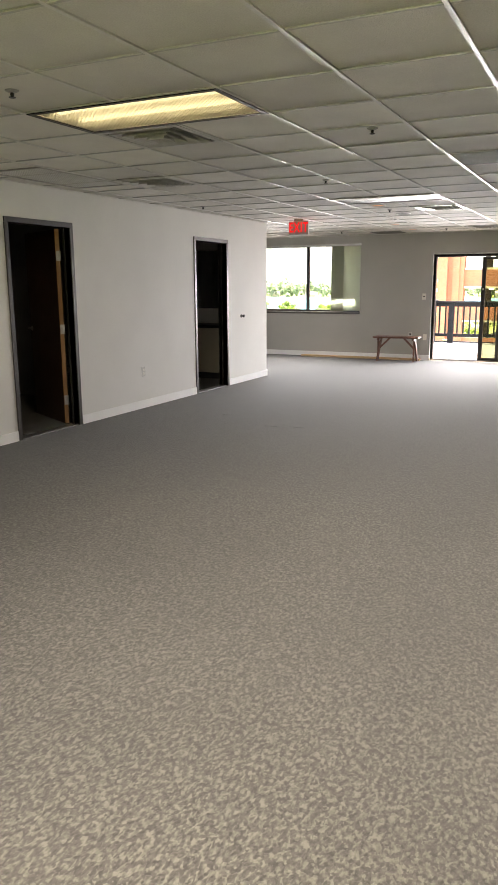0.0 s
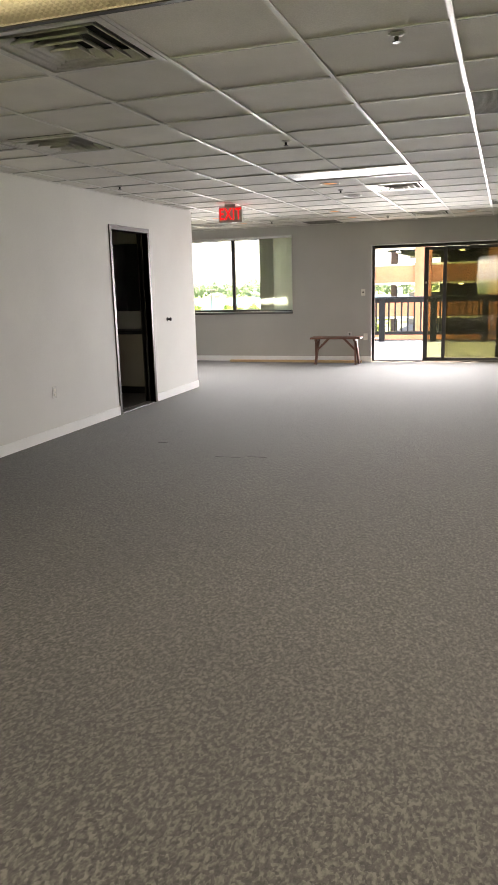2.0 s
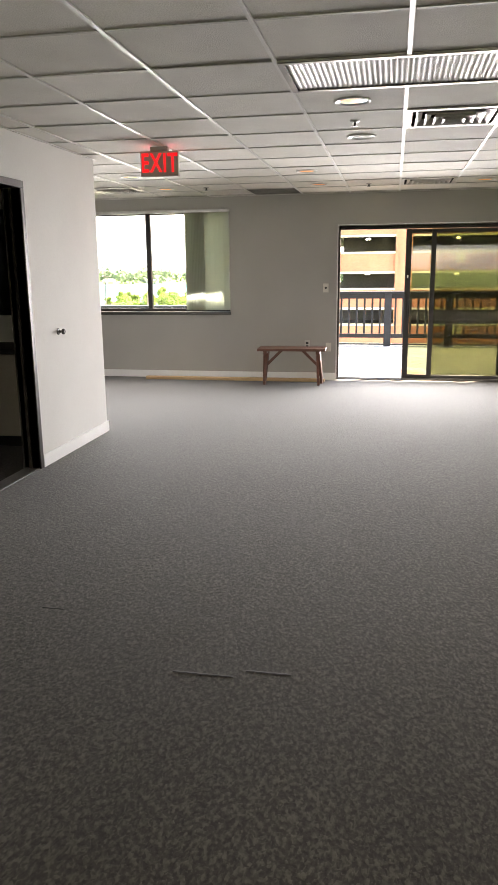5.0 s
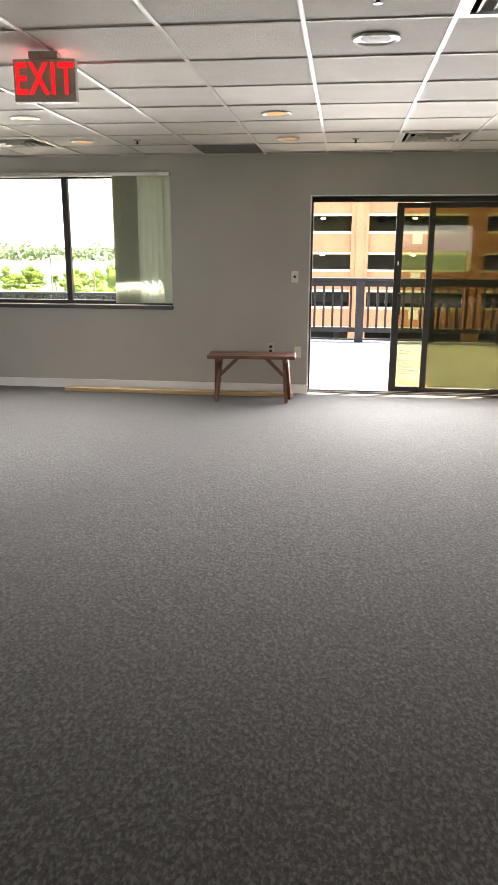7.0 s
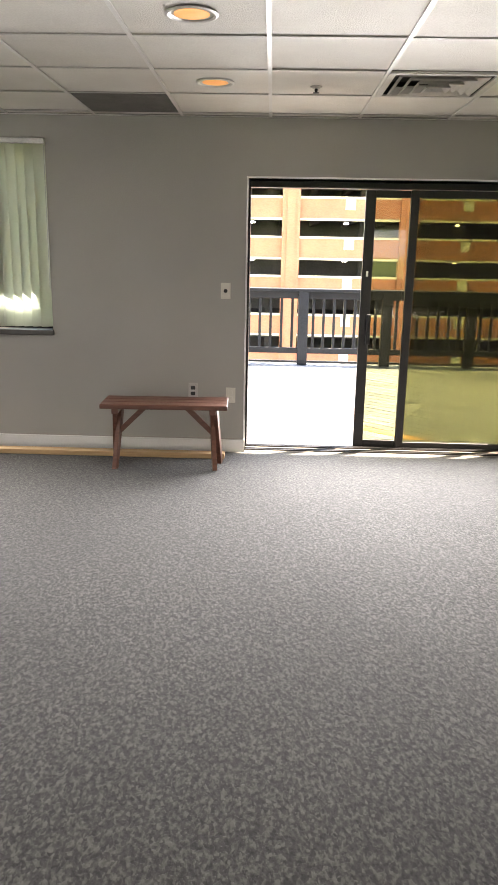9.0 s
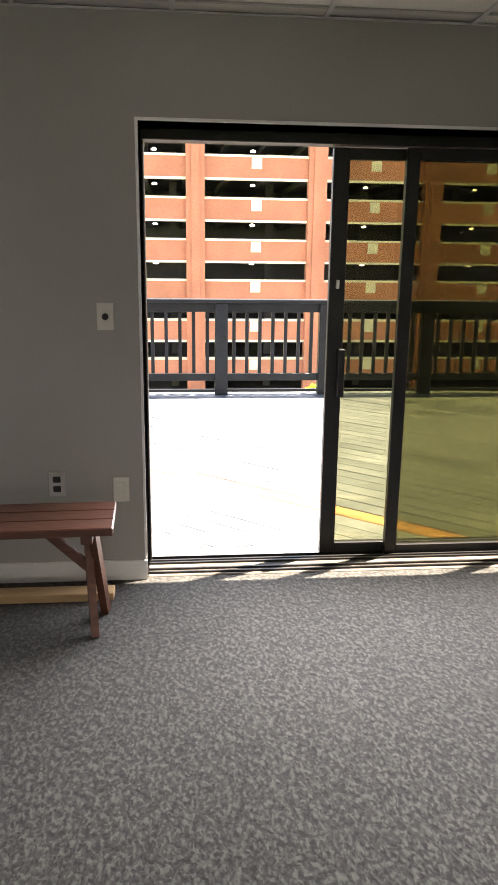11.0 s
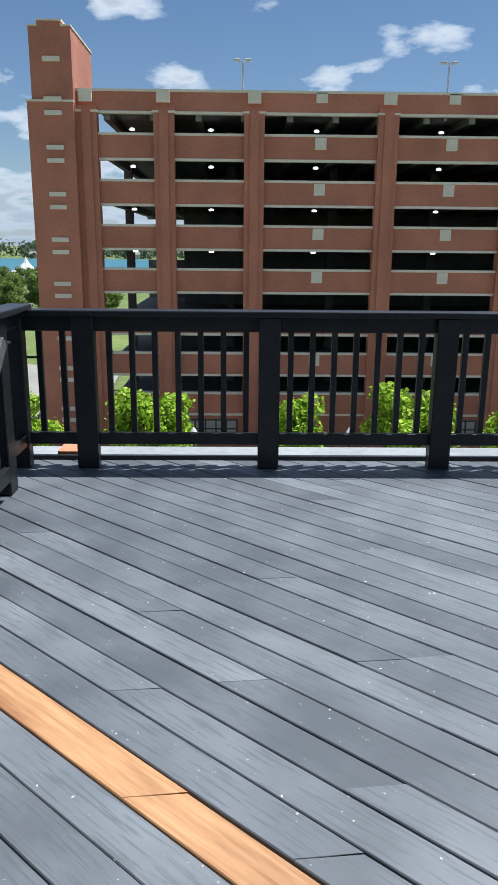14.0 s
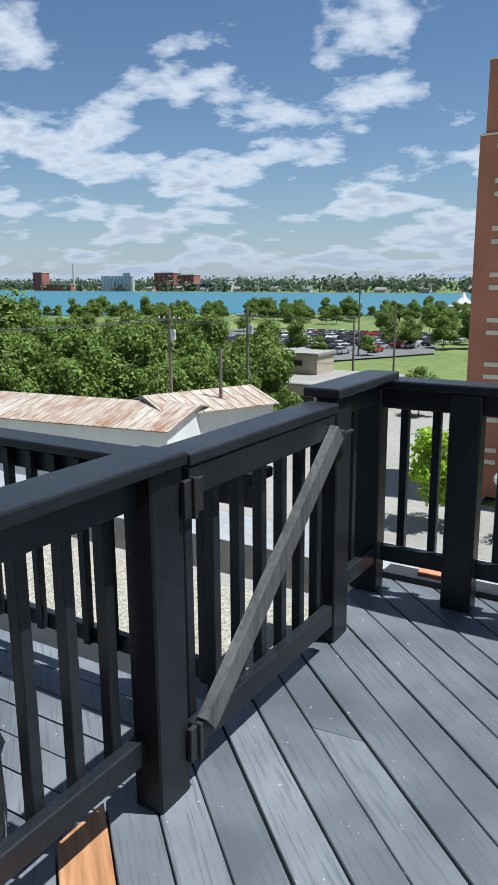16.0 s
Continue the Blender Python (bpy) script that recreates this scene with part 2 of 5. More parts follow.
def leaf_material(name, a, b):
    m, n, l, p = material(name)
    geo = n.new("ShaderNodeNewGeometry")
    rp = n.new("ShaderNodeValToRGB")
    rp.color_ramp.elements[0].color, rp.color_ramp.elements[1].color = (*a, 1), (*b, 1)
    l.new(geo.outputs["Random Per Island"], rp.inputs[0])
    l.new(rp.outputs[0], p.inputs["Base Color"])
    p.inputs["Roughness"].default_value = 0.6
    p.inputs["Specular IOR Level"].default_value = 0.2
    tl, mx = n.new("ShaderNodeBsdfTranslucent"), n.new("ShaderNodeMixShader")
    mx.inputs[0].default_value = 0.35
    l.new(rp.outputs[0], tl.inputs[0])
    l.new(p.outputs[0], mx.inputs[1])
    l.new(tl.outputs[0], mx.inputs[2])
    l.new(mx.outputs[0], n["Material Output"].inputs[0])
    return m


def brick_material():
    m, n, l, p = material("garage_brick")
    geo = n.new("ShaderNodeNewGeometry")
    mp = n.new("ShaderNodeMapping")
    mp.inputs["Rotation"].default_value = (radians(90), 0, 0)
    l.new(geo.outputs["Position"], mp.inputs[0])
    br = n.new("ShaderNodeTexBrick")
    br.inputs["Scale"].default_value = 4.6
    br.inputs["Color1"].default_value, br.inputs["Color2"].default_value = (0.46, 0.180, 0.113, 1), (0.39, 0.146, 0.093, 1)
    br.inputs["Mortar"].default_value = (0.36, 0.19, 0.14, 1)
    br.inputs["Mortar Size"].default_value = 0.012
    l.new(mp.outputs[0], br.inputs["Vector"])
    nz = n.new("ShaderNodeTexNoise")
    nz.inputs["Scale"].default_value, nz.inputs["Detail"].default_value = 0.35, 5
    l.new(geo.outputs["Position"], nz.inputs["Vector"])
    vr = n.new("ShaderNodeMapRange")
    vr.inputs["From Min"].default_value, vr.inputs["From Max"].default_value = 0.3, 0.7
    vr.inputs["To Min"].default_value, vr.inputs["To Max"].default_value = 0.82, 1.12
    hs = n.new("ShaderNodeHueSaturation")
    l.new(nz.outputs["Fac"], vr.inputs[0])
    l.new(vr.outputs[0], hs.inputs["Value"])
    l.new(br.outputs["Color"], hs.inputs["Color"])
    l.new(hs.outputs[0], p.inputs["Base Color"])
    p.inputs["Roughness"].default_value = 0.85
    return m


M = {}
M["carpet"] = carpet_material()
M["wall"] = surface("wall_paint", (0.64, 0.63, 0.605), (0.71, 0.70, 0.675), 1.5, 120, 0.7, bump=0.06, depth=0.003)
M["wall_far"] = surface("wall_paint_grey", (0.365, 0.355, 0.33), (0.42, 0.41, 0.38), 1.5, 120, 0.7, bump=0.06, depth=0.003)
M["base"] = surface("baseboard_paint", (0.80, 0.80, 0.79), (0.86, 0.86, 0.85), 4, 90, 0.45, bump=0.03)
M["tile"] = surface("ceiling_tile", (0.70, 0.68, 0.63), (0.83, 0.81, 0.76), 3.0, 140, 0.9, bump=0.5, depth=0.006)
M["tee"] = surface("ceiling_tee", (0.66, 0.65, 0.62), (0.76, 0.75, 0.72), 5, 60, 0.4, bump=0.0)
# darker copy of the tee enamel: shadow on the cross tees painted in
M["tee_shaded"] = surface("shaded_cross_tee", (0.46, 0.45, 0.42), (0.58, 0.57, 0.54), 5, 60, 0.6, bump=0.0)
tn = M["tile"].node_tree
tp = tn.nodes["Principled BSDF"]
tg, tm_, th = tn.nodes.new("ShaderNodeNewGeometry"), tn.nodes.new("ShaderNodeMapRange"), tn.nodes.new("ShaderNodeHueSaturation")
tm_.inputs["To Min"].default_value, tm_.inputs["To Max"].default_value = 0.86, 1.06
tn.links.new(tg.outputs["Random Per Island"], tm_.inputs[0])
tn.links.new(tm_.outputs[0], th.inputs["Value"])
tn.links.new(tp.inputs["Base Color"].links[0].from_socket, th.inputs["Color"])
tn.links.new(th.outputs[0], tp.inputs["Base Color"])
M["dark_wood"] = surface("dark_frame", (0.020, 0.017, 0.015), (0.045, 0.038, 0.032), 4, 60, 0.4, stretch=(1, 1, 0.1), bump=0.1)
M["door_wood"] = surface("door_veneer", (0.030, 0.014, 0.008), (0.065, 0.030, 0.015), 3, 40, 0.35, stretch=(1, 1, 0.08), bump=0.1)
M["door_edge"] = surface("door_edge_wood", (0.30, 0.15, 0.06), (0.42, 0.22, 0.09), 3, 50, 0.45, stretch=(1, 1, 0.08), bump=0.1)
M["bronze"] = surface("bronze_aluminium", (0.012, 0.012, 0.013), (0.028, 0.027, 0.027), 5, 90, 0.38, metal=0.5, bump=0.05)
M["alu"] = surface("worn_aluminium", (0.42, 0.42, 0.41), (0.60, 0.60, 0.59), 8, 90, 0.35, metal=0.9, bump=0.05)
M["steel"] = surface("brushed_steel", (0.45, 0.44, 0.42), (0.60, 0.59, 0.56), 8, 120, 0.3, metal=1.0, bump=0.05)
M["plate"] = surface("ivory_plastic", (0.66, 0.64, 0.57), (0.72, 0.70, 0.63), 8, 100, 0.4, bump=0.0)
M["black"] = surface("black_plastic", (0.012, 0.012, 0.012), (0.025, 0.025, 0.025), 8, 100, 0.5, bump=0.0)
M["vent"] = surface("vent_enamel", (0.32, 0.31, 0.29), (0.42, 0.41, 0.385), 6, 90, 0.35, metal=0.2, bump=0.03)
M["louvre"] = surface("louvre_enamel", (0.52, 0.51, 0.48), (0.64, 0.63, 0.60), 6, 90, 0.35, metal=0.2, bump=0.03)
M["vent_dark"] = surface("vent_shadow", (0.03, 0.03, 0.03), (0.07, 0.068, 0.065), 6, 90, 0.8, bump=0.1)
M["grille"] = surface("return_grille", (0.16, 0.155, 0.145), (0.23, 0.22, 0.205), 6, 130, 0.6, bump=0.4)
M["tube_lit"] = glowing("lit_tube", (1.0, 0.88, 0.55), 0.17)


def prismatic_lens():
    """Clear ribbed acrylic that blurs the tubes above it."""
    m, n, l, p = material("lit_prismatic_lens")
    tl, gl, mx = n.new("ShaderNodeBsdfTranslucent"), n.new("ShaderNodeBsdfRefraction"), n.new("ShaderNodeMixShader")
    tl.inputs[0].default_value = (0.72, 0.72, 0.66, 1)
    gl.inputs["Color"].default_value, gl.inputs["Roughness"].default_value, gl.inputs["IOR"].default_value = (0.9, 0.9, 0.86, 1), 0.5, 1.15
    mx.inputs[0].default_value = 0.38
    l.new(tl.outputs[0], mx.inputs[1])
    l.new(gl.outputs[0], mx.inputs[2])
    l.new(mx.outputs[0], n["Material Output"].inputs[0])
    n.remove(p)
    return m


M["lens_lit"] = prismatic_lens()
M["lens"] = surface("prismatic_lens", (0.70, 0.70, 0.70), (0.84, 0.84, 0.83), 8, 140, 0.25, bump=0.3)
M["can_lit"] = glowing("warm_lamp", (1.0, 0.46, 0.14), 0.024)
M["exit_red"] = glowing("exit_letters", (1.0, 0.012, 0.02), 0.055)
M["exit_glow"] = glowing("exit_glow", (1.0, 0.02, 0.03), 1.3)
M["exit_box"] = surface("sign_housing", (0.36, 0.32, 0.29), (0.44, 0.40, 0.36), 6, 80, 0.5, bump=0.05)
M["bench"] = surface("bench_stained_wood", (0.085, 0.030, 0.018), (0.165, 0.066, 0.040), 5, 60, 0.42, stretch=(0.12, 1, 1), bump=0.2, spread=0.15)
M["lumber"] = surface("raw_lumber", (0.40, 0.25, 0.12), (0.55, 0.37, 0.20), 6, 60, 0.65, stretch=(0.08, 1, 1), bump=0.2)
M["blind"] = surface("vinyl_blind", (0.55, 0.56, 0.52), (0.64, 0.65, 0.61), 3, 60, 0.45, bump=0.05)
bn = M["blind"].node_tree
bt, bx = bn.nodes.new("ShaderNodeBsdfTranslucent"), bn.nodes.new("ShaderNodeMixShader")
bt.inputs[0].default_value, bx.inputs[0].default_value = (0.72, 0.74, 0.62, 1), 0.6
bn.links.new(bn.nodes["Principled BSDF"].outputs[0], bx.inputs[1])
bn.links.new(bt.outputs[0], bx.inputs[2])
bn.links.new(bx.outputs[0], bn.nodes["Material Output"].inputs[0])
M["rail"] = surface("black_rail_paint", (0.008, 0.0095, 0.012), (0.020, 0.023, 0.028), 4, 70, 0.38, bump=0.3, spread=0.25, depth=0.004, spec=0.3)
M["deck"] = deck_paint()
M["brace"] = surface("weathered_brace", (0.045, 0.046, 0.047), (0.115, 0.113, 0.110), 6, 50, 0.6, stretch=(1, 1, 0.15), bump=0.4)
M["new_plank"] = surface("new_pine_plank", (0.20, 0.082, 0.028), (0.47, 0.255, 0.12), 9, 46, 0.6, stretch=(0.09, 1, 1), bump=0.3, turn=42)
M["sill"] = surface("weathered_sill", (0.055, 0.045, 0.036), (0.12, 0.10, 0.08), 6, 60, 0.7, stretch=(0.1, 1, 1), bump=0.3)
M["mat"] = surface("rubber_mat", (0.10, 0.10, 0.095), (0.19, 0.185, 0.175), 20, 120, 0.8, bump=0.6)
M["slider_glass"] = pane_glass("slider_glass", (0.55, 0.545, 0.42), 0.0)
M["window_glass"] = pane_glass("window_glass", (0.93, 0.96, 0.93))
M["brick"] = brick_material()
M["cream"] = surface("cream_precast", (0.60, 0.55, 0.45), (0.70, 0.65, 0.55), 1.5, 12, 0.8, bump=0.1)
M["concrete"] = surface("garage_concrete", (0.16, 0.155, 0.145), (0.24, 0.23, 0.22), 0.6, 6, 0.85, bump=0.1)
M["asphalt"] = surface("asphalt", (0.09, 0.09, 0.088), (0.15, 0.148, 0.143), 0.05, 3, 0.9, bump=0.1)
M["pave"] = surface("pale_paving", (0.20, 0.19, 0.17), (0.29, 0.275, 0.25), 0.08, 2, 0.9, bump=0.1)
M["grass"] = surface("grass", (0.070, 0.105, 0.022), (0.15, 0.19, 0.048), 0.03, 0.8, 0.9, bump=0.2)
M["leaf"] = leaf_material("leaf_green", (0.065, 0.110, 0.022), (0.23, 0.31, 0.065))
M["leaf_lime"] = leaf_material("leaf_lime", (0.16, 0.30, 0.012), (0.42, 0.58, 0.05))
# greyer, flatter green: distance haze is mixed into the leaf colour
M["leaf_hazed"] = leaf_material("leaf_hazed", (0.065, 0.092, 0.060), (0.12, 0.155, 0.095))
M["bark"] = surface("bark", (0.07, 0.05, 0.035), (0.14, 0.10, 0.07), 3, 20, 0.9, bump=0.4)
M["pole"] = surface("weathered_pole", (0.12, 0.10, 0.085), (0.20, 0.17, 0.145), 3, 20, 0.85, bump=0.2)
M["white"] = surface("white_siding", (0.60, 0.60, 0.58), (0.72, 0.72, 0.70), 0.4, 8, 0.6, stretch=(1, 1, 0.2), bump=0.1)
M["rust"] = surface("rusty_tin_roof", (0.22, 0.115, 0.06), (0.45, 0.42, 0.37), 0.6, 3, 0.6, stretch=(1, 0.25, 1), bump=0.2)
M["tan"] = surface("tan_stucco", (0.36, 0.31, 0.23), (0.44, 0.39, 0.30), 0.5, 8, 0.8, bump=0.1)
M["gravel"] = surface("roof_gravel", (0.18, 0.16, 0.12), (0.46, 0.43, 0.36), 30, 70, 0.9, bump=0.8, depth=0.02)
M["membrane"] = surface("pale_roof_coping", (0.22, 0.23, 0.24), (0.32, 0.33, 0.34), 1.2, 12, 0.6, bump=0.1)
M["red_brick_far"] = surface("far_red_brick", (0.26, 0.09, 0.07), (0.34, 0.13, 0.10), 0.05, 0.5, 0.9, bump=0.0)
M["grey_far"] = surface("far_concrete", (0.40, 0.42, 0.44), (0.52, 0.54, 0.56), 0.05, 0.5, 0.9, bump=0.0)
# grey below the office wall tone: the side rooms' dimness is in the colour
M["dim_room"] = surface("dim_room_shaded", (0.30, 0.30, 0.29), (0.38, 0.38, 0.36), 2, 60, 0.8, bump=0.05)
M["cabinet"] = surface("beige_laminate", (0.40, 0.36, 0.29), (0.46, 0.42, 0.34), 3, 60, 0.5, bump=0.03)


def water_material():
    m, n, l, p = material("lake_water")
    geo = n.new("ShaderNodeNewGeometry")
    nz = n.new("ShaderNodeTexNoise")
    nz.inputs["Scale"].default_value, nz.inputs["Detail"].default_value = 0.12, 6
    l.new(geo.outputs["Position"], nz.inputs["Vector"])
    rp = n.new("ShaderNodeValToRGB")
    rp.color_ramp.elements[0].color, rp.color_ramp.elements[1].color = (0.030, 0.115, 0.160, 1), (0.050, 0.160, 0.21, 1)
    l.new(nz.outputs["Fac"], rp.inputs[0])
    l.new(rp.outputs[0], p.inputs["Base Color"])
    p.inputs["Roughness"].default_value = 0.45
    p.inputs["Specular IOR Level"].default_value = 0.25
    bp = n.new("ShaderNodeBump")
    bp.inputs["Strength"].default_value, bp.inputs["Distance"].default_value = 0.4, 0.5
    l.new(nz.outputs["Fac"], bp.inputs["Height"])
    l.new(bp.outputs[0], p.inputs["Normal"])
    return m


M["water"] = water_material()


# ---------------------------------------------------------------- building helpers
def box(bm, x0, x1, y0, y1, z0, z1):
    v = [bm.verts.new(c) for c in ((x0, y0, z0), (x1, y0, z0), (x1, y1, z0), (x0, y1, z0), (x0, y0, z1), (x1, y0, z1), (x1, y1, z1), (x0, y1, z1))]
    for f in ((3, 2, 1, 0), (4, 5, 6, 7), (0, 1, 5, 4), (1, 2, 6, 5), (2, 3, 7, 6), (3, 0, 4, 7)):
        bm.faces.new([v[i] for i in f])
    return v


def boxes(*spec):
    bm = bmesh.new()
    for s in spec:
        box(bm, *s)
    return bm


def bar(bm, a, b, w, h):
    """A square bar from a to b."""
    a, b = Vector(a), Vector(b)
    d = (b - a).normalized()
    side = d.cross(Vector((0, 0, 1)))
    side = side.normalized() if side.length > 1e-3 else Vector((1, 0, 0))
    up = side.cross(d).normalized()
    v = [bm.verts.new(p + side * sx * w / 2 + up * sy * h / 2) for p in (a, b) for sx, sy in ((-1, -1), (1, -1), (1, 1), (-1, 1))]
    for f in ((3, 2, 1, 0), (4, 5, 6, 7), (0, 1, 5, 4), (1, 2, 6, 5), (2, 3, 7, 6), (3, 0, 4, 7)):
        bm.faces.new([v[i] for i in f])
    bmesh.ops.recalc_face_normals(bm, faces=bm.faces)
    return bm


def tube(bm, rings, seg=12, cap=True):
    """A turned body about z from (radius, z) rings."""
    loops = [[bm.verts.new((r * math.cos(2 * math.pi * i / seg), r * math.sin(2 * math.pi * i / seg), z)) for i in range(seg)] for r, z in rings]
    for a, b in zip(loops, loops[1:]):
        for i in range(seg):
            bm.faces.new((a[i], a[(i + 1) % seg], b[(i + 1) % seg], b[i]))
    if cap:
        bm.faces.new(loops[0][::-1])
        bm.faces.new(loops[-1])
    return bm


def softened(bm, w=0.004, seg=2):
    bmesh.ops.bevel(bm, geom=bm.edges[:], offset=w, segments=seg, profile=0.5, affect="EDGES")
    return bm


def part(name, bm, mat, parent=None, label="", at=None):
    me = bpy.data.meshes.new(name)
    bm.to_mesh(me)
    bm.free()
    me.materials.append(mat)
    ob = new(name, me)
    if parent:
        ob.parent = parent
    if at is not None:
        ob.matrix_basis = at
    if label:
        ob["label"] = label
    return ob


def shared(name, me, parent, m):
    ob = new(name, me)
    ob.parent = parent
    ob.matrix_basis = m
    return ob


def mesh_of(name, bm, mat):
    me = bpy.data.meshes.new(name)
    bm.to_mesh(me)
    bm.free()
    me.materials.append(mat)
    return me


def thing(name, m, label, category, group=""):
    ob = new(name)
    ob.matrix_basis = m
    ob.empty_display_size = 0.1
    return tagged(ob, label, category, group)


def setting(name, bm, mat, label, category):
    return tagged(part(name, bm, mat), label, category, kind="structure")


# ---------------------------------------------------------------- large structure: the office
FAR, LEFT, CEIL, DECK = 14.10, -4.72, 2.400, -0.035
XW, XE, YS = -7.3, 4.6, -2.6
setting("floor", boxes((XW, XE, YS, FAR + 0.14, -0.2, 0.0)), M["carpet"], "mottled grey and beige looped office carpet, worn flat", "floor")

D1, D2 = (4.93, 5.79), (8.34, 9.20)
setting("wall_west", boxes(
    (LEFT - 0.12, LEFT, YS, D1[0], 0, 2.6), (LEFT - 0.12, LEFT, D1[1], D2[0], 0, 2.6), (LEFT - 0.12, LEFT, D2[1], 10.58, 0, 2.6),
    (LEFT - 0.12, LEFT, D1[0], D1[1], 2.035, 2.6), (LEFT - 0.12, LEFT, D2[0], D2[1], 2.035, 2.6)), M["wall"], "off-white painted drywall partition with two doorways", "wall")
setting("wall_alcove", boxes((XW, LEFT - 0.12, 10.46, 10.58, 0, 2.6)), M["wall"], "off-white painted drywall return beside the window alcove", "wall")
WX0, WX1, WZ0, WZ1 = -6.63, -4.29, 0.90, 2.24
SX0, SX1, SZ1 = -2.845, -0.45, 2.00
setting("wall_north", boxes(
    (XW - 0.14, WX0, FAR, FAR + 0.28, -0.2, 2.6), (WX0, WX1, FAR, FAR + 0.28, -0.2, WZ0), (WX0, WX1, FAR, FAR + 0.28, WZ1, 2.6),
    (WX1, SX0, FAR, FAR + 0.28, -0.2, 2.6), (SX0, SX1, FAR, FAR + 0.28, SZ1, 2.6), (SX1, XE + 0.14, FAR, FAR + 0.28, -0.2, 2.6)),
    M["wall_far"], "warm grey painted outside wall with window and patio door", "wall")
setting("wall_east", boxes((XE, XE + 0.14, YS, FAR, 0, 2.6)), M["wall"], "off-white painted drywall wall", "wall")
setting("wall_south", boxes((XW - 0.14, -1.7, YS - 0.14, YS, 0, 2.6), (1.5, XE + 0.14, YS - 0.14, YS, 0, 2.6), (-1.7, 1.5, YS - 0.14, YS, 0, 0.8), (-1.7, 1.5, YS - 0.14, YS, 2.2, 2.6)), M["wall"], "off-white painted drywall end wall with a window", "wall")
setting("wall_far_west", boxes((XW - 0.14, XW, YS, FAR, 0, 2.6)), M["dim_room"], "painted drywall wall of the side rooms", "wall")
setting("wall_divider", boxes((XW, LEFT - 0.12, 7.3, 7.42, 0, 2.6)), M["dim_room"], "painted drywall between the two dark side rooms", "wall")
# unseen slab, added so no sky light leaks in above the ceiling
setting("roof", boxes((XW - 0.4, XE + 0.4, YS - 0.4, FAR + 0.28, 2.6, 2.9)), M["concrete"], "unseen flat slab added over the office to keep light out", "roof")

# baseboards
BB = []
for y0, y1 in ((YS, D1[0] - 0.055), (D1[1] + 0.055, D2[0] - 0.055), (D2[1] + 0.055, 10.595)):
    BB.append((LEFT, LEFT + 0.013, y0, y1, 0.0, 0.095))
BB.append((XW, LEFT + 0.013, 10.58, 10.593, 0.0, 0.095))
BB.append((XW, SX0 + 0.0, FAR - 0.013, FAR, 0.0, 0.095))
BB.append((SX1, XE, FAR - 0.013, FAR, 0.0, 0.095))
BB.append((XE - 0.013, XE, YS, FAR - 0.013, 0.0, 0.095))
for i, b in enumerate(BB):
    setting("baseboard", boxes(b), M["base"], "white painted vinyl baseboard along the carpet", "baseboard")

# ceiling: one mesh of dropped tiles, with a grid of tees below it
GX0, GY0, G = -2.70, 2.393, 0.6096
XL = [GX0 + G * k for k in range(-8, 13)]
YL = [GY0 + G * k for k in range(-11, 20)]
HOLES = set()


def cell(x, y):
    return (math.floor((x - GX0) / G), math.floor((y - GY0) / G))


TROFFERS = [(-2.09, 3.308, 0, True), (-2.09, 8.185, 0, False)]
VENTS = [(-2.395, 3.917), (-3.614, 5.746), (-1.785, 9.403), (-1.785, 13.061), (-5.44, 13.061)]
RETURNS = [(-3.614, 13.671), (-0.567, 5.746), (-0.567, 11.842)]
CANS = [(-2.395, 8.793, True), (-2.395, 10.003, False), (-3.005, 11.843, True), (-3.005, 13.058, True), (-4.83, 11.843, True), (-4.83, 13.058, True), (-1.175, 13.058, True)]
for x, y, r, lit in TROFFERS:
    HOLES |= {cell(x - 0.3, y), cell(x + 0.3, y)}
for x, y in VENTS + RETURNS:
    HOLES.add(cell(x, y))
bm = bmesh.new()
rnd = random.Random(5)
for x in XL:
    for y in YL:
        c = cell(x + 0.1, y + 0.1)
        x0, x1, y0, y1 = max(x, XW), min(x + G, XE), max(y, YS), min(y + G, FAR)
        if c in HOLES or x1 - x0 < 0.03 or y1 - y0 < 0.03:
            continue
        s = rnd.uniform(0.0, 0.004) + 0.004
        box(bm, x0 + 0.008, x1 - 0.008, y0 + 0.008, y1 - 0.008, CEIL + s, CEIL + 0.022)
box(bm, XW, XE, YS, FAR, 2.56, 2.598)
setting("ceiling", bm, M["tile"], "aged off-white dropped acoustic ceiling tiles", "ceiling")
bm = bmesh.new()
for x in XL:
    if XW < x < XE:
        runs = ((YS, 3.003), (3.612, 7.88), (8.489, FAR)) if abs(x + 2.09) < 0.05 else ((YS, FAR),)
        for r0, r1 in runs:
            box(bm, x - 0.010, x + 0.010, r0, r1, CEIL - 0.003, CEIL + 0.003)
            box(bm, x - 0.002, x + 0.002, r0, r1, CEIL + 0.003, CEIL + 0.035)
setting("trim_main_tees", bm, M["tee"], "white enamelled main tees of the dropped ceiling", "ceiling grid")
bm = bmesh.new()
for y in YL:
    if YS < y < FAR:
        for x in XL:
            if x + G > XW and x < XE:
                box(bm, max(x, XW) + 0.0125, min(x + G, XE) - 0.0125, y - 0.009, y + 0.009, CEIL - 0.001, CEIL + 0.004)
setting("trim_cross_tees", bm, M["tee_shaded"], "white enamelled cross tees of the dropped ceiling", "ceiling grid")
setting("trim_wall_angle", boxes((XW, XE, FAR - 0.02, FAR, CEIL - 0.004, CEIL), (LEFT, LEFT + 0.02, YS, 10.6, CEIL - 0.004, CEIL)), M["tee"], "white wall angle edging the dropped ceiling", "ceiling grid")


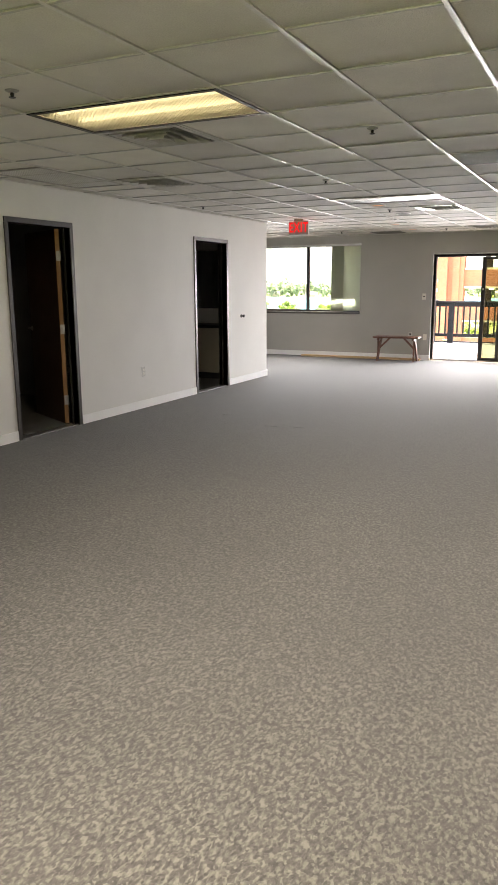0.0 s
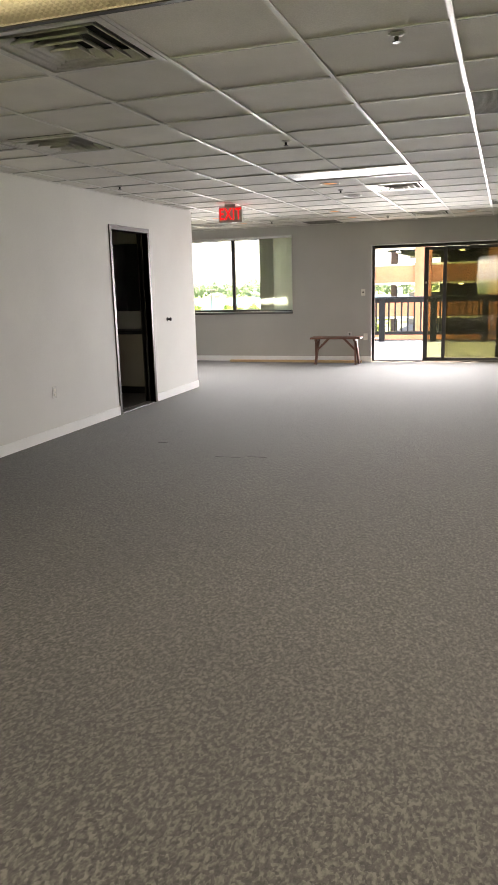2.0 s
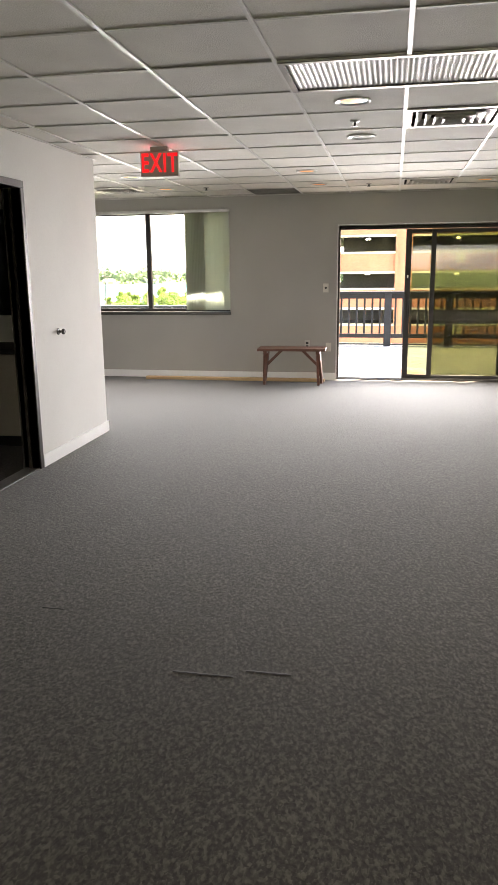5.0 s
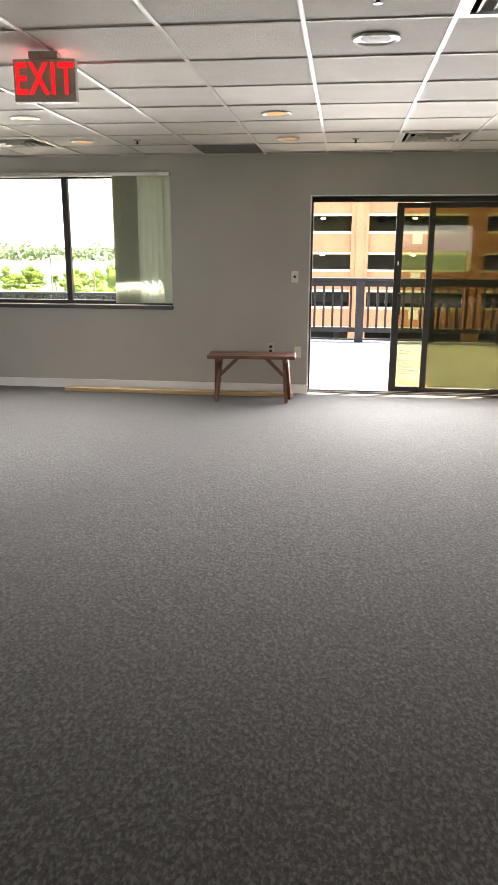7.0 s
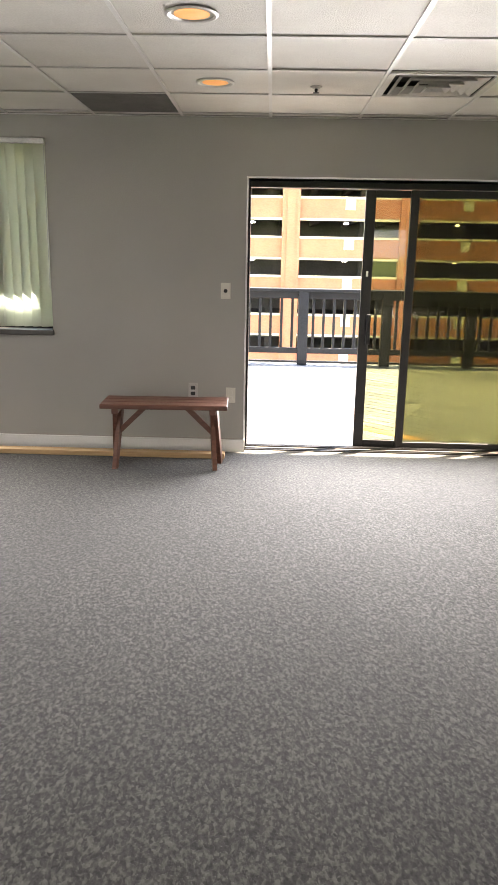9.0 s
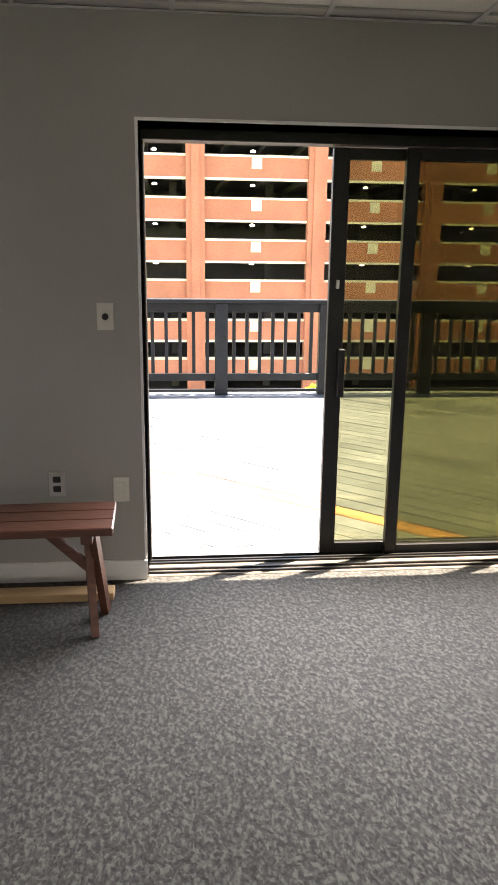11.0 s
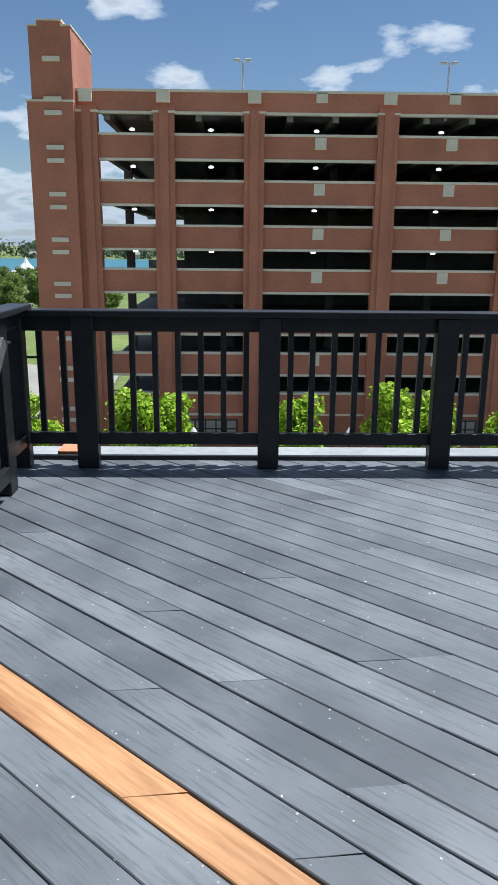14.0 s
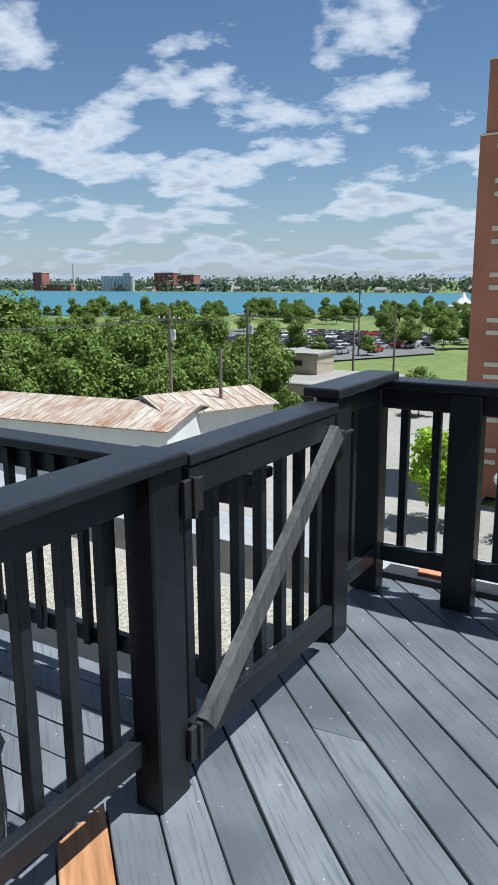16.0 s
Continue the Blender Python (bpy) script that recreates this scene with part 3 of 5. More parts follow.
# ---------------------------------------------------------------- ceiling fittings
def troffer(x, y, turn, lit):
    t = thing("fluorescent_troffer", pose(x, y, CEIL, 0, 0, turn), ("lit yellowish" if lit else "unlit white") + " recessed fluorescent ceiling light with prismatic lens", "ceiling light", "recessed fluorescent lights")
    L, W = 0.605, 0.300
    part("housing", boxes((-L, L, -W, W, 0.09, 0.10), (-L, -L + 0.006, -W, W, -0.001, 0.09), (L - 0.006, L, -W, W, -0.001, 0.09), (-L + 0.006, L - 0.006, -W, -W + 0.006, -0.001, 0.09), (-L + 0.006, L - 0.006, W - 0.006, W, -0.001, 0.09)), M["vent"], t)
    for yy in (-0.11, 0.11):
        part("tube", tube(bmesh.new(), ((0.019, -0.55), (0.019, 0.55)), 12), M["tube_lit"] if lit else M["lens"], t, "fluorescent tube", at=pose(0, yy, 0.06, 0, 90, 0))
    part("frame", boxes((-L, L, -W, -W + 0.03, -0.006, -0.001), (-L, L, W - 0.03, W, -0.006, -0.001), (-L, -L + 0.03, -W + 0.03, W - 0.03, -0.006, -0.001), (L - 0.03, L, -W + 0.03, W - 0.03, -0.006, -0.001)), M["bronze"] if lit else M["vent"], t)
    bm = bmesh.new()
    nx, ny = 44, 20
    for i in range(nx):
        for j in range(ny):
            x0, x1 = -L + 0.03 + (2 * L - 0.06) * i / nx, -L + 0.03 + (2 * L - 0.06) * (i + 1) / nx
            y0, y1 = -W + 0.03 + (2 * W - 0.06) * j / ny, -W + 0.03 + (2 * W - 0.06) * (j + 1) / ny
            q = [bm.verts.new(c) for c in ((x0, y0, 0.006), (x1, y0, 0.006), (x1, y1, 0.006), (x0, y1, 0.006))]
            ap = bm.verts.new(((x0 + x1) / 2, (y0 + y1) / 2, -0.002))
            for k in range(4):
                bm.faces.new((q[k], ap, q[(k + 1) % 4]))
    part("lens", bm, M["lens_lit"] if lit else M["lens"], t)
    return t


for s in TROFFERS:
    troffer(*s)
troffer(-4.22, 5.12, 90, False)


def diffuser(x, y):
    t = thing("air_vent", pose(x, y, CEIL), "square stepped metal air diffuser set in the ceiling", "air vent", "ceiling air vents")
    h = 0.298
    part("backing", boxes((-h, h, -h, h, 0.07, 0.08)), M["vent_dark"], t)
    part("flange", boxes((-h, h, -h, -0.262, -0.006, 0.004), (-h, h, 0.262, h, -0.006, 0.004), (-h, -0.262, -0.262, 0.262, -0.006, 0.004), (0.262, h, -0.262, 0.262, -0.006, 0.004)), M["louvre"], t)
    part("throat", boxes((-0.266, 0.266, -0.266, -0.262, 0.004, 0.07), (-0.266, 0.266, 0.262, 0.266, 0.004, 0.07), (-0.266, -0.262, -0.262, 0.262, 0.004, 0.07), (0.262, 0.266, -0.262, 0.262, 0.004, 0.07)), M["vent_dark"], t)
    for r, z in ((0.238, -0.008), (0.182, -0.014), (0.126, -0.020), (0.070, -0.026)):
        bm = bmesh.new()
        rings = []
        for rr, zz in ((r, z), (r - 0.004, z + 0.010), (r - 0.040, z + 0.040), (r - 0.043, z + 0.036), (r - 0.012, z + 0.004)):
            rings.append([bm.verts.new((sx * rr, sy * rr, zz)) for sx, sy in ((-1, -1), (1, -1), (1, 1), (-1, 1))])
        for lo, hi in zip(rings, rings[1:] + rings[:1]):
            for i in range(4):
                j = (i + 1) % 4
                bm.faces.new((lo[i], hi[i], hi[j], lo[j]))
        bmesh.ops.recalc_face_normals(bm, faces=bm.faces)
        part("cone", bm, M["louvre"], t)
    return t


for x, y in VENTS:
    diffuser(x, y)

for x, y in RETURNS:
    t = thing("return_grille", pose(x, y, CEIL), "dark grey perforated return air panel in the ceiling", "air vent", "return air panels")
    part("panel", boxes((-0.29, 0.29, -0.29, 0.29, 0.004, 0.012)), M["grille"], t)
    part("frame", boxes((-0.30, 0.30, -0.30, -0.29, 0, 0.02), (-0.30, 0.30, 0.29, 0.30, 0, 0.02), (-0.30, -0.29, -0.29, 0.29, 0, 0.02), (0.29, 0.30, -0.29, 0.29, 0, 0.02)), M["vent"], t)
    for k in range(24):
        yy = -0.28 + 0.56 * k / 23
        part("slat", boxes((-0.288, 0.288, yy - 0.003, yy + 0.003, -0.004, 0.004)), M["grille"], t)

for x, y, lit in CANS:
    t = thing("recessed_downlight", pose(x, y, CEIL), ("warm glowing" if lit else "unlit chrome") + " round recessed downlight in a ceiling tile", "ceiling light", "recessed downlights")
    part("trim_ring", tube(bmesh.new(), ((0.105, 0.003), (0.108, -0.002), (0.098, -0.006), (0.088, -0.002), (0.086, 0.0035)), 28, False), M["tee"], t, "white trim ring")
    part("reflector", tube(bmesh.new(), ((0.088, -0.001), (0.082, 0.0015), (0.03, 0.003)), 28, False), M["steel"], t)
    # no recess is cut: dark grey on unlit lamps stands for its shade
    part("lamp", tube(bmesh.new(), ((0.072, 0.0), (0.072, 0.001), (0.02, -0.0025)), 24), M["can_lit"] if lit else M["grille"], t)

for x, y in ((-4.32, 13.02), (-2.44, 13.14), (-2.41, 9.4), (-2.16, 6.34), (-4.32, 7.86), (-2.41, 2.6), (-1.1, 4.3)):
    t = thing("fire_sprinkler", pose(x, y, CEIL), "small bronze fire sprinkler head under the ceiling", "sprinkler", "fire sprinklers")
    part("escutcheon", tube(bmesh.new(), ((0.034, 0.004), (0.034, 0.0), (0.016, -0.008)), 16), M["vent"], t)
    part("stem", tube(bmesh.new(), ((0.007, -0.026), (0.010, -0.014), (0.008, -0.006)), 10), M["bronze"], t)
    part("deflector", tube(bmesh.new(), ((0.017, -0.031), (0.018, -0.028), (0.008, -0.026)), 12), M["bronze"], t)


def words(text, size, mat, parent, at, depth=0.003, name="letters"):
    cu = bpy.data.curves.new(name, "FONT")
    cu.body, cu.size, cu.extrude, cu.align_x, cu.align_y = text, size, depth, "CENTER", "CENTER"
    cu.offset, cu.space_character = 0.003, 1.12
    tmp = bpy.data.objects.new(name, cu)
    me = bpy.data.meshes.new_from_object(tmp)
    bpy.data.objects.remove(tmp)
    me.materials.clear()
    me.materials.append(mat)
    return shared(name, me, parent, at)


t = thing("exit_sign", pose(-3.95, 10.05, CEIL, 0, 0, 4), "red illuminated exit sign hanging from the ceiling", "exit sign")
part("housing", softened(boxes((-0.15, 0.15, -0.025, 0.025, -0.225, -0.035)), 0.006), M["exit_box"], t)
part("canopy", softened(boxes((-0.07, 0.07, -0.03, 0.03, -0.035, -0.003)), 0.004), M["exit_box"], t)
# added emitter behind the housing, throws the sign's red glow on the ceiling
part("lamp", boxes((-0.12, 0.12, 0.026, 0.03, -0.05, -0.035)), M["exit_glow"], t, "added red glowing strip that tints the ceiling above the sign")
words("EXIT", 0.175, M["exit_red"], t, pose(0, -0.027, -0.13, 90, 0, 0) @ Matrix.Diagonal((0.74, 1.12, 1, 1)))


# ---------------------------------------------------------------- doors and side rooms
def door_frame(name, y0, y1):
    t = tagged(new(name), "dark brown metal door frame in the white wall", "door frame", kind="structure")
    t.matrix_basis = pose(LEFT, y0, 0)
    w = y1 - y0
    for nm, b in (("jamb", (-0.135, 0.012, -0.05, 0.0, 0, 2.035)), ("jamb", (-0.135, 0.012, w, w + 0.05, 0, 2.035)), ("head", (-0.135, 0.012, -0.05, w + 0.05, 2.035, 2.085))):
        part(nm, softened(boxes(b), 0.003, 1), M["dark_wood"], t)
    part("threshold", boxes((-0.12, -0.005, 0, w, 0.0, 0.008)), M["alu"], t, "worn aluminium threshold")
    part("stop", boxes((-0.08, -0.06, 0.0, 0.012, 0.008, 2.035)), M["dark_wood"], t)
    part("stop", boxes((-0.08, -0.06, w - 0.012, w, 0.008, 2.035)), M["dark_wood"], t)
    return t


door_frame("door_1", *D1)
door_frame("door_2", *D2)


def door_leaf(hx, hy, angle, label, sign=1):
    """Leaf along local +x from its hinge."""
    t = thing("door_leaf", pose(hx, hy, 0.012, 0, 0, angle), label, "door")
    part("panel", softened(boxes((0.004, 0.85, -0.020, 0.020, 0, 2.015)), 0.002, 1), M["door_wood"], t)
    part("edge_strip", boxes((0.0, 0.004, -0.022, 0.022, 0, 2.015)), M["door_edge"], t, "pale raw wood edge")
    for z in (0.25, 1.0, 1.75):
        part("hinge", boxes((-0.003, 0.0, -0.022, 0.018, z - 0.05, z + 0.05), (-0.012, 0.0, -0.030, -0.020, z - 0.05, z + 0.05)), M["steel"], t, "worn steel hinge")
    for s in (-1, 1):
        h = part("door_handle", tube(bmesh.new(), ((0.027, 0.0), (0.027, 0.006), (0.01, 0.008), (0.01, 0.035)), 14), M["steel"], t, "steel lever handle", at=pose(0.79, s * 0.020, 0.98, -90 * s, 0, 0))
        part("lever", softened(boxes((-0.11, 0.01, -0.008, 0.008, 0.033, 0.047)), 0.003), M["steel"], h)
    return t


door_leaf(LEFT - 0.145, D1[1] - 0.02, 180 - 27, "dark brown wooden door standing open into a dim room")
door_leaf(LEFT - 0.145, D2[0] + 0.0, 180 + 6, "dark brown wooden door standing open into a dark room")

t = thing("vanity_cabinet", pose(-5.75, 10.1, 0, 0, 0, 0), "low beige laminate cabinet with dark worktop in a dark room", "cabinet")
part("body", softened(boxes((-0.9, 0.75, -0.28, 0.28, 0.1, 0.80)), 0.004), M["cabinet"], t)
part("plinth", boxes((-0.9, 0.75, -0.22, 0.28, 0.0, 0.1)), M["black"], t)
part("worktop", softened(boxes((-0.93, 0.78, -0.31, 0.30, 0.80, 0.84)), 0.004), M["black"], t)
for i in range(3):
    x0 = -0.89 + i * 0.545
    part("door", softened(boxes((x0 + 0.004, x0 + 0.541, -0.300, -0.282, 0.11, 0.79)), 0.002, 1), M["cabinet"], t)
t = thing("wall_mirror", pose(-5.75, 10.452, 1.5), "frameless mirror on the wall above a cabinet", "mirror")
mm, nn_, ll_, pp_ = material("mirror_silver")
pp_.inputs["Metallic"].default_value, pp_.inputs["Roughness"].default_value, pp_.inputs["Base Color"].default_value = 1.0, 0.03, (0.75, 0.77, 0.76, 1)
part("pane", boxes((-0.5, 0.7, -0.008, 0.004, -0.42, 0.5)), mm, t)
t = thing("wall_shelf", pose(-7.28, 5.4, 1.68), "dark wooden shelf on the wall of a dim room", "shelf")
part("board", softened(boxes((0, 0.3, -1.2, 1.2, 0, 0.03)), 0.003, 1), M["dark_wood"], t)
part("board", softened(boxes((0, 0.3, -1.2, 1.2, -0.26, -0.23)), 0.003, 1), M["dark_wood"], t)


# ---------------------------------------------------------------- small wall fittings
def wall_plate(name, m, label, category, dark=False):
    t = thing(name, m, label, category, category + "s on the walls")
    part("cover_plate", softened(boxes((-0.036, 0.036, -0.006, 0.0, -0.058, 0.058)), 0.002, 1), M["plate"] if not dark else M["steel"], t)
    return t


t = wall_plate("light_switch", pose(-3.0, FAR, 1.215), "ivory plate with round dark switch beside the patio door", "light switch")
part("knob", tube(bmesh.new(), ((0.014, 0), (0.014, 0.012), (0.010, 0.016)), 12), M["black"], t, at=pose(0, -0.006, 0, 90, 0, 0))
for x, z, dk in ((-3.24, 0.47, True), (-2.955, 0.44, False)):
    t = wall_plate("wall_outlet", pose(x, FAR, z), ("old steel" if dk else "ivory") + " electrical outlet plate low on the grey wall", "wall outlet", dk)
    for dz in (-0.022, 0.022):
        part("receptacle", softened(boxes((-0.017, 0.017, -0.010, -0.006, dz - 0.014, dz + 0.014)), 0.003, 1), M["plate"] if not dk else M["black"], t)
t = wall_plate("wall_outlet", pose(LEFT, 7.03, 0.44, 0, 0, 90), "old steel electrical outlet plate low on the white wall", "wall outlet", True)
for dz in (-0.022, 0.022):
    part("receptacle", softened(boxes((-0.017, 0.017, -0.010, -0.006, dz - 0.014, dz + 0.014)), 0.003, 1), M["plate"], t)
t = thing("door_knob_stop", pose(LEFT, 9.67, 1.0, 0, 90, 0), "small dark metal knob on the white wall by the doorway", "wall knob")
part("rose", tube(bmesh.new(), ((0.026, 0.0), (0.026, 0.005), (0.012, 0.008)), 14), M["bronze"], t)
part("knob", tube(bmesh.new(), ((0.010, 0.006), (0.010, 0.03), (0.022, 0.038), (0.024, 0.05), (0.014, 0.058)), 14), M["bronze"], t)


# ---------------------------------------------------------------- window and blinds
t = tagged(new("window_1"), "two-light sliding window in dark bronze frame", "window", kind="structure")
t.matrix_basis = pose(0, FAR + 0.16, 0)
f = 0.045
for b in ((WX0, WX1, -0.03, 0.03, WZ0, WZ0 + f), (WX0, WX1, -0.03, 0.03, WZ1 - f, WZ1), (WX0, WX0 + f, -0.03, 0.03, WZ0 + f, WZ1 - f), (WX1 - f, WX1, -0.03, 0.03, WZ0 + f, WZ1 - f), (-5.49, -5.43, -0.035, 0.03, WZ0 + f, WZ1 - f)):
    part("window_frame", softened(boxes(b), 0.004, 1), M["bronze"], t)
for x0, x1 in ((WX0 + f, -5.49), (-5.43, WX1 - f)):
    g = part("pane", boxes((x0, x1, -0.003, 0.003, WZ0 + f, WZ1 - f)), M["window_glass"], t)
    g.visible_shadow = False
part("window_sill", softened(boxes((WX0 - 0.01, WX1 + 0.01, -0.19, -0.03, WZ0 - 0.035, WZ0 + 0.004)), 0.004, 1), M["dark_wood"], t, "dark sill board")

t = thing("vertical_blinds", pose(0, FAR - 0.03, 0), "pale vinyl vertical blinds drawn to one side of the window", "blinds")
part("headrail", softened(boxes((WX0, WX1 + 0.01, -0.02, 0.025, 2.20, 2.24)), 0.004, 1), M["alu"], t)
slat = mesh_of("slat", softened(boxes((-0.044, 0.044, -0.0008, 0.0008, 0.93, 2.2)), 0.0004, 1), M["blind"])
rnd = random.Random(2)
for i in range(13):
    shared("slat", slat, t, pose(-4.87 + 0.021 * i, 0.0, 0, 0, 0, 74 + rnd.uniform(-6, 6)))
for i in range(5):
    shared("slat", slat, t, pose(-4.585 + 0.066 * i, 0.0, 0, 0, 0, 38 + rnd.uniform(-7, 7)))
part("chain", boxes((WX1 + 0.002, WX1 + 0.006, -0.004, 0.0, 1.2, 2.2)), M["alu"], t)

# ---------------------------------------------------------------- patio slider
t = tagged(new("door_3"), "bronze aluminium sliding patio door standing half open", "patio door", kind="structure")
t.matrix_basis = pose(0, FAR + 0.20, 0)
for nm, b in (("head_frame", (SX0, SX1, -0.02, 0.08, SZ1 - 0.045, SZ1)), ("side_frame", (SX0, SX0 + 0.012, -0.02, 0.08, -0.02, SZ1 - 0.045)), ("side_frame", (SX1 - 0.035, SX1, -0.02, 0.08, -0.02, SZ1 - 0.045))):
    part(nm, softened(boxes(b), 0.003, 1), M["bronze"], t)
part("track", boxes((SX0, SX1, -0.02, 0.08, -0.035, -0.018), (SX0, SX1, 0.006, 0.010, -0.018, 0.0), (SX0, SX1, 0.052, 0.056, -0.018, 0.0)), M["bronze"], t)
part("sill_board", softened(boxes((SX0, SX1, -0.19, -0.022, -0.03, 0.006)), 0.004, 1), M["sill"], t, "weathered wooden threshold")
for yy in (-0.17, -0.13, -0.06, -0.03):
    part("track_rib", boxes((SX0, SX1, yy, yy + 0.012, 0.006, 0.016)), M["bronze"], t)
part("casing_bead", boxes((SX0 - 0.012, SX0, -0.206, 0.0, 0, SZ1 + 0.012), (SX0, SX1, -0.206, -0.02, SZ1, SZ1 + 0.012)), M["base"], t, "white painted edge bead")


def sash(x0, x1, y, wl, wr, label):
    s = part("sash", softened(boxes((x0, x0 + wl, y - 0.02, y + 0.02, 0.0, 1.95), (x1 - wr, x1, y - 0.02, y + 0.02, 0.0, 1.95), (x0 + wl, x1 - wr, y - 0.018, y + 0.018, 0.0, 0.06), (x0 + wl, x1 - wr, y - 0.018, y + 0.018, 1.90, 1.95)), 0.003, 1), M["bronze"], t, label)
    g = part("pane", boxes((x0 + wl, x1 - wr, y - 0.003, y + 0.003, 0.06, 1.90)), M["slider_glass"], s)
    g.visible_shadow = False
    return s


s = sash(-1.985, -0.70, 0.054, 0.075, 0.06, "sliding glass sash pushed open")
part("handle", softened(boxes((-1.935, -1.905, -0.010, 0.034, 0.82, 1.05)), 0.006, 2), M["bronze"], s)
part("latch", softened(boxes((-1.955, -1.94, 0.02, 0.034, 1.33, 1.37)), 0.002, 1), M["steel"], s)
sash(-1.66, -0.485, 0.008, 0.06, 0.05, "fixed glass sash")

# ---------------------------------------------------------------- bench and lumber
t = thing("trestle_bench", pose(-3.385, 13.655, 0, 0, 0, 2), "low reddish brown wooden trestle bench with splayed legs", "bench")
for k, y in enumerate((-0.108, 0.0, 0.108)):
    bmm = boxes((-0.435, 0.435, y - 0.0525, y + 0.0525, 0.442, 0.475))
    part("seat_board", softened(bmm, 0.004, 1), M["bench"], t)
for sx in (-1, 1):
    x = sx * 0.335
    part("cleat", softened(boxes((x - 0.022, x + 0.022, -0.145, 0.145, 0.405, 0.445)), 0.003, 1), M["bench"], t)
    for sy in (-1, 1):
        bm = bar(bmesh.new(), (x + sx * 0.016 * sy, -sy * 0.05, 0.44), (x + sx * 0.016 * sy + sx * 0.03, sy * 0.105, 0.0), 0.03, 0.05)
        part("leg", bm, M["bench"], t)
    part("brace", bar(bmesh.new(), (sx * 0.13, 0, 0.445), (sx * 0.33, 0, 0.25), 0.03, 0.035), M["bench"], t)
t = tagged(part("lumber_board", softened(boxes((-5.45, -2.985, 13.87, 13.958, 0.0, 0.038)), 0.003, 1), M["lumber"]), "long raw pine board lying on the carpet along the wall", "lumber")


for x0, x1, y0, y1 in ((-2.89, -2.66, 6.57, 6.60), (-2.62, -2.45, 6.62, 6.64), (-3.62, -3.52, 6.99, 7.01)):
    setting("carpet_seam", boxes((x0, x1, y0, y0 + 0.007, 0.0, 0.003)), M["black"], "frayed dark seam in the carpet", "carpet seam")


# ---------------------------------------------------------------- deck railings
RT = 1.02


def rail_run(name, label, a, b, posts, base, top, gap=0.15, inner=0.0, skip=()):
    """A railing from a to b (plan points); posts: distances along it."""
    a, b = Vector((*a, 0)), Vector((*b, 0))
    L = (b - a).length
    t = thing(name, Matrix.Translation((a.x, a.y, 0)) @ Matrix.Rotation(math.atan2(b.y - a.y, b.x - a.x), 4, "Z"), label, "railing", "deck railings")
    part("cap_rail", softened(boxes((-0.07, L + 0.07, -0.075, 0.085, top - 0.04, top)), 0.008, 2), M["rail"], t)
    part("top_rail", softened(boxes((-0.05, L, -0.005, 0.035, top - 0.14, top - 0.042)), 0.004, 1), M["rail"], t)
    part("bottom_rail", softened(boxes((-0.05, L, -0.005, 0.035, base + 0.155, base + 0.235)), 0.004, 1), M["rail"], t)
    for p in posts:
        part("post", softened(boxes((p - 0.07, p + 0.07, -0.055, 0.045, base, top - 0.041)), 0.006, 1), M["rail"], t)
    me = mesh_of("baluster", softened(boxes((-0.019, 0.019, 0.036, 0.074, base + 0.165, top - 0.045)), 0.003, 1), M["rail"])
    n = 0
    marks = [0.0] + [p for p in posts if 0 < p < L] + [L]
    for p, q in zip(marks, marks[1:]):
        k = max(1, round((q - p) / gap))
        for i in range(1, k):
            shared("baluster", me, t, pose(p + (q - p) * i / k, 0, 0))
    return t


NY = 19.05
rail_run("deck_railing", "black painted wooden deck railing with square balusters", (-3.89, NY), (8.5, NY), (0.0, 0.46, 1.67, 2.83, 4.0, 5.2, 6.4, 7.6, 8.8, 10.0, 11.2, 12.3), DECK, RT)
rail_run("side_railing", "black painted wooden side railing along the deck", (-3.81, 14.42), (-3.81, 17.30), (0.08, 1.45, 2.88), DECK, RT)
rail_run("short_railing", "short black painted railing between gate post and corner", (-3.83, 18.46), (-3.83, 18.98), (0.03,), DECK, RT + 0.035)
rail_run("lower_railing", "black painted railing on the lower neighbouring deck", (-3.95, 18.02), (-10.0, 18.02), (0.5, 1.8, 3.1, 4.4, 5.7), -0.25, 0.80)

t = thing("deck_gate", pose(-3.81, 17.40, 0), "black painted wooden gate with diagonal brace in the railing", "gate")
part("cap_rail", softened(boxes((-0.075, 0.06, 0.0, 0.98, 0.965, 1.003)), 0.007, 2), M["rail"], t)
part("top_rail", softened(boxes((0.015, 0.055, 0.0, 0.96, 0.875, 0.963)), 0.004, 1), M["rail"], t)
part("bottom_rail", softened(boxes((0.015, 0.055, 0.0, 0.96, 0.075, 0.165)), 0.004, 1), M["rail"], t)
me = mesh_of("baluster", softened(boxes((-0.026, 0.012, -0.019, 0.019, 0.06, 0.96)), 0.003, 1), M["rail"])
for i in range(7):
    shared("baluster", me, t, pose(0, 0.05 + i * 0.145, 0))
part("brace", bar(bmesh.new(), (0.075, 0.03, 0.16), (0.075, 0.93, 0.90), 0.035, 0.075), M["brace"], t, "weathered diagonal brace")
for z in (0.88, 0.12):
    part("hinge", softened(boxes((0.056, 0.072, -0.045, -0.005, z - 0.055, z + 0.055), (0.056, 0.068, 0.0, 0.05, z - 0.05, z + 0.05), (0.06, 0.082, -0.012, 0.004, z - 0.06, z + 0.06)), 0.002, 1), M["black"], t, "black strap hinge")
part("latch", softened(boxes((0.056, 0.085, 0.93, 0.99, 0.86, 0.90), (0.06, 0.075, 0.99, 1.09, 0.87, 0.885)), 0.003, 1), M["black"], t, "black gate latch")

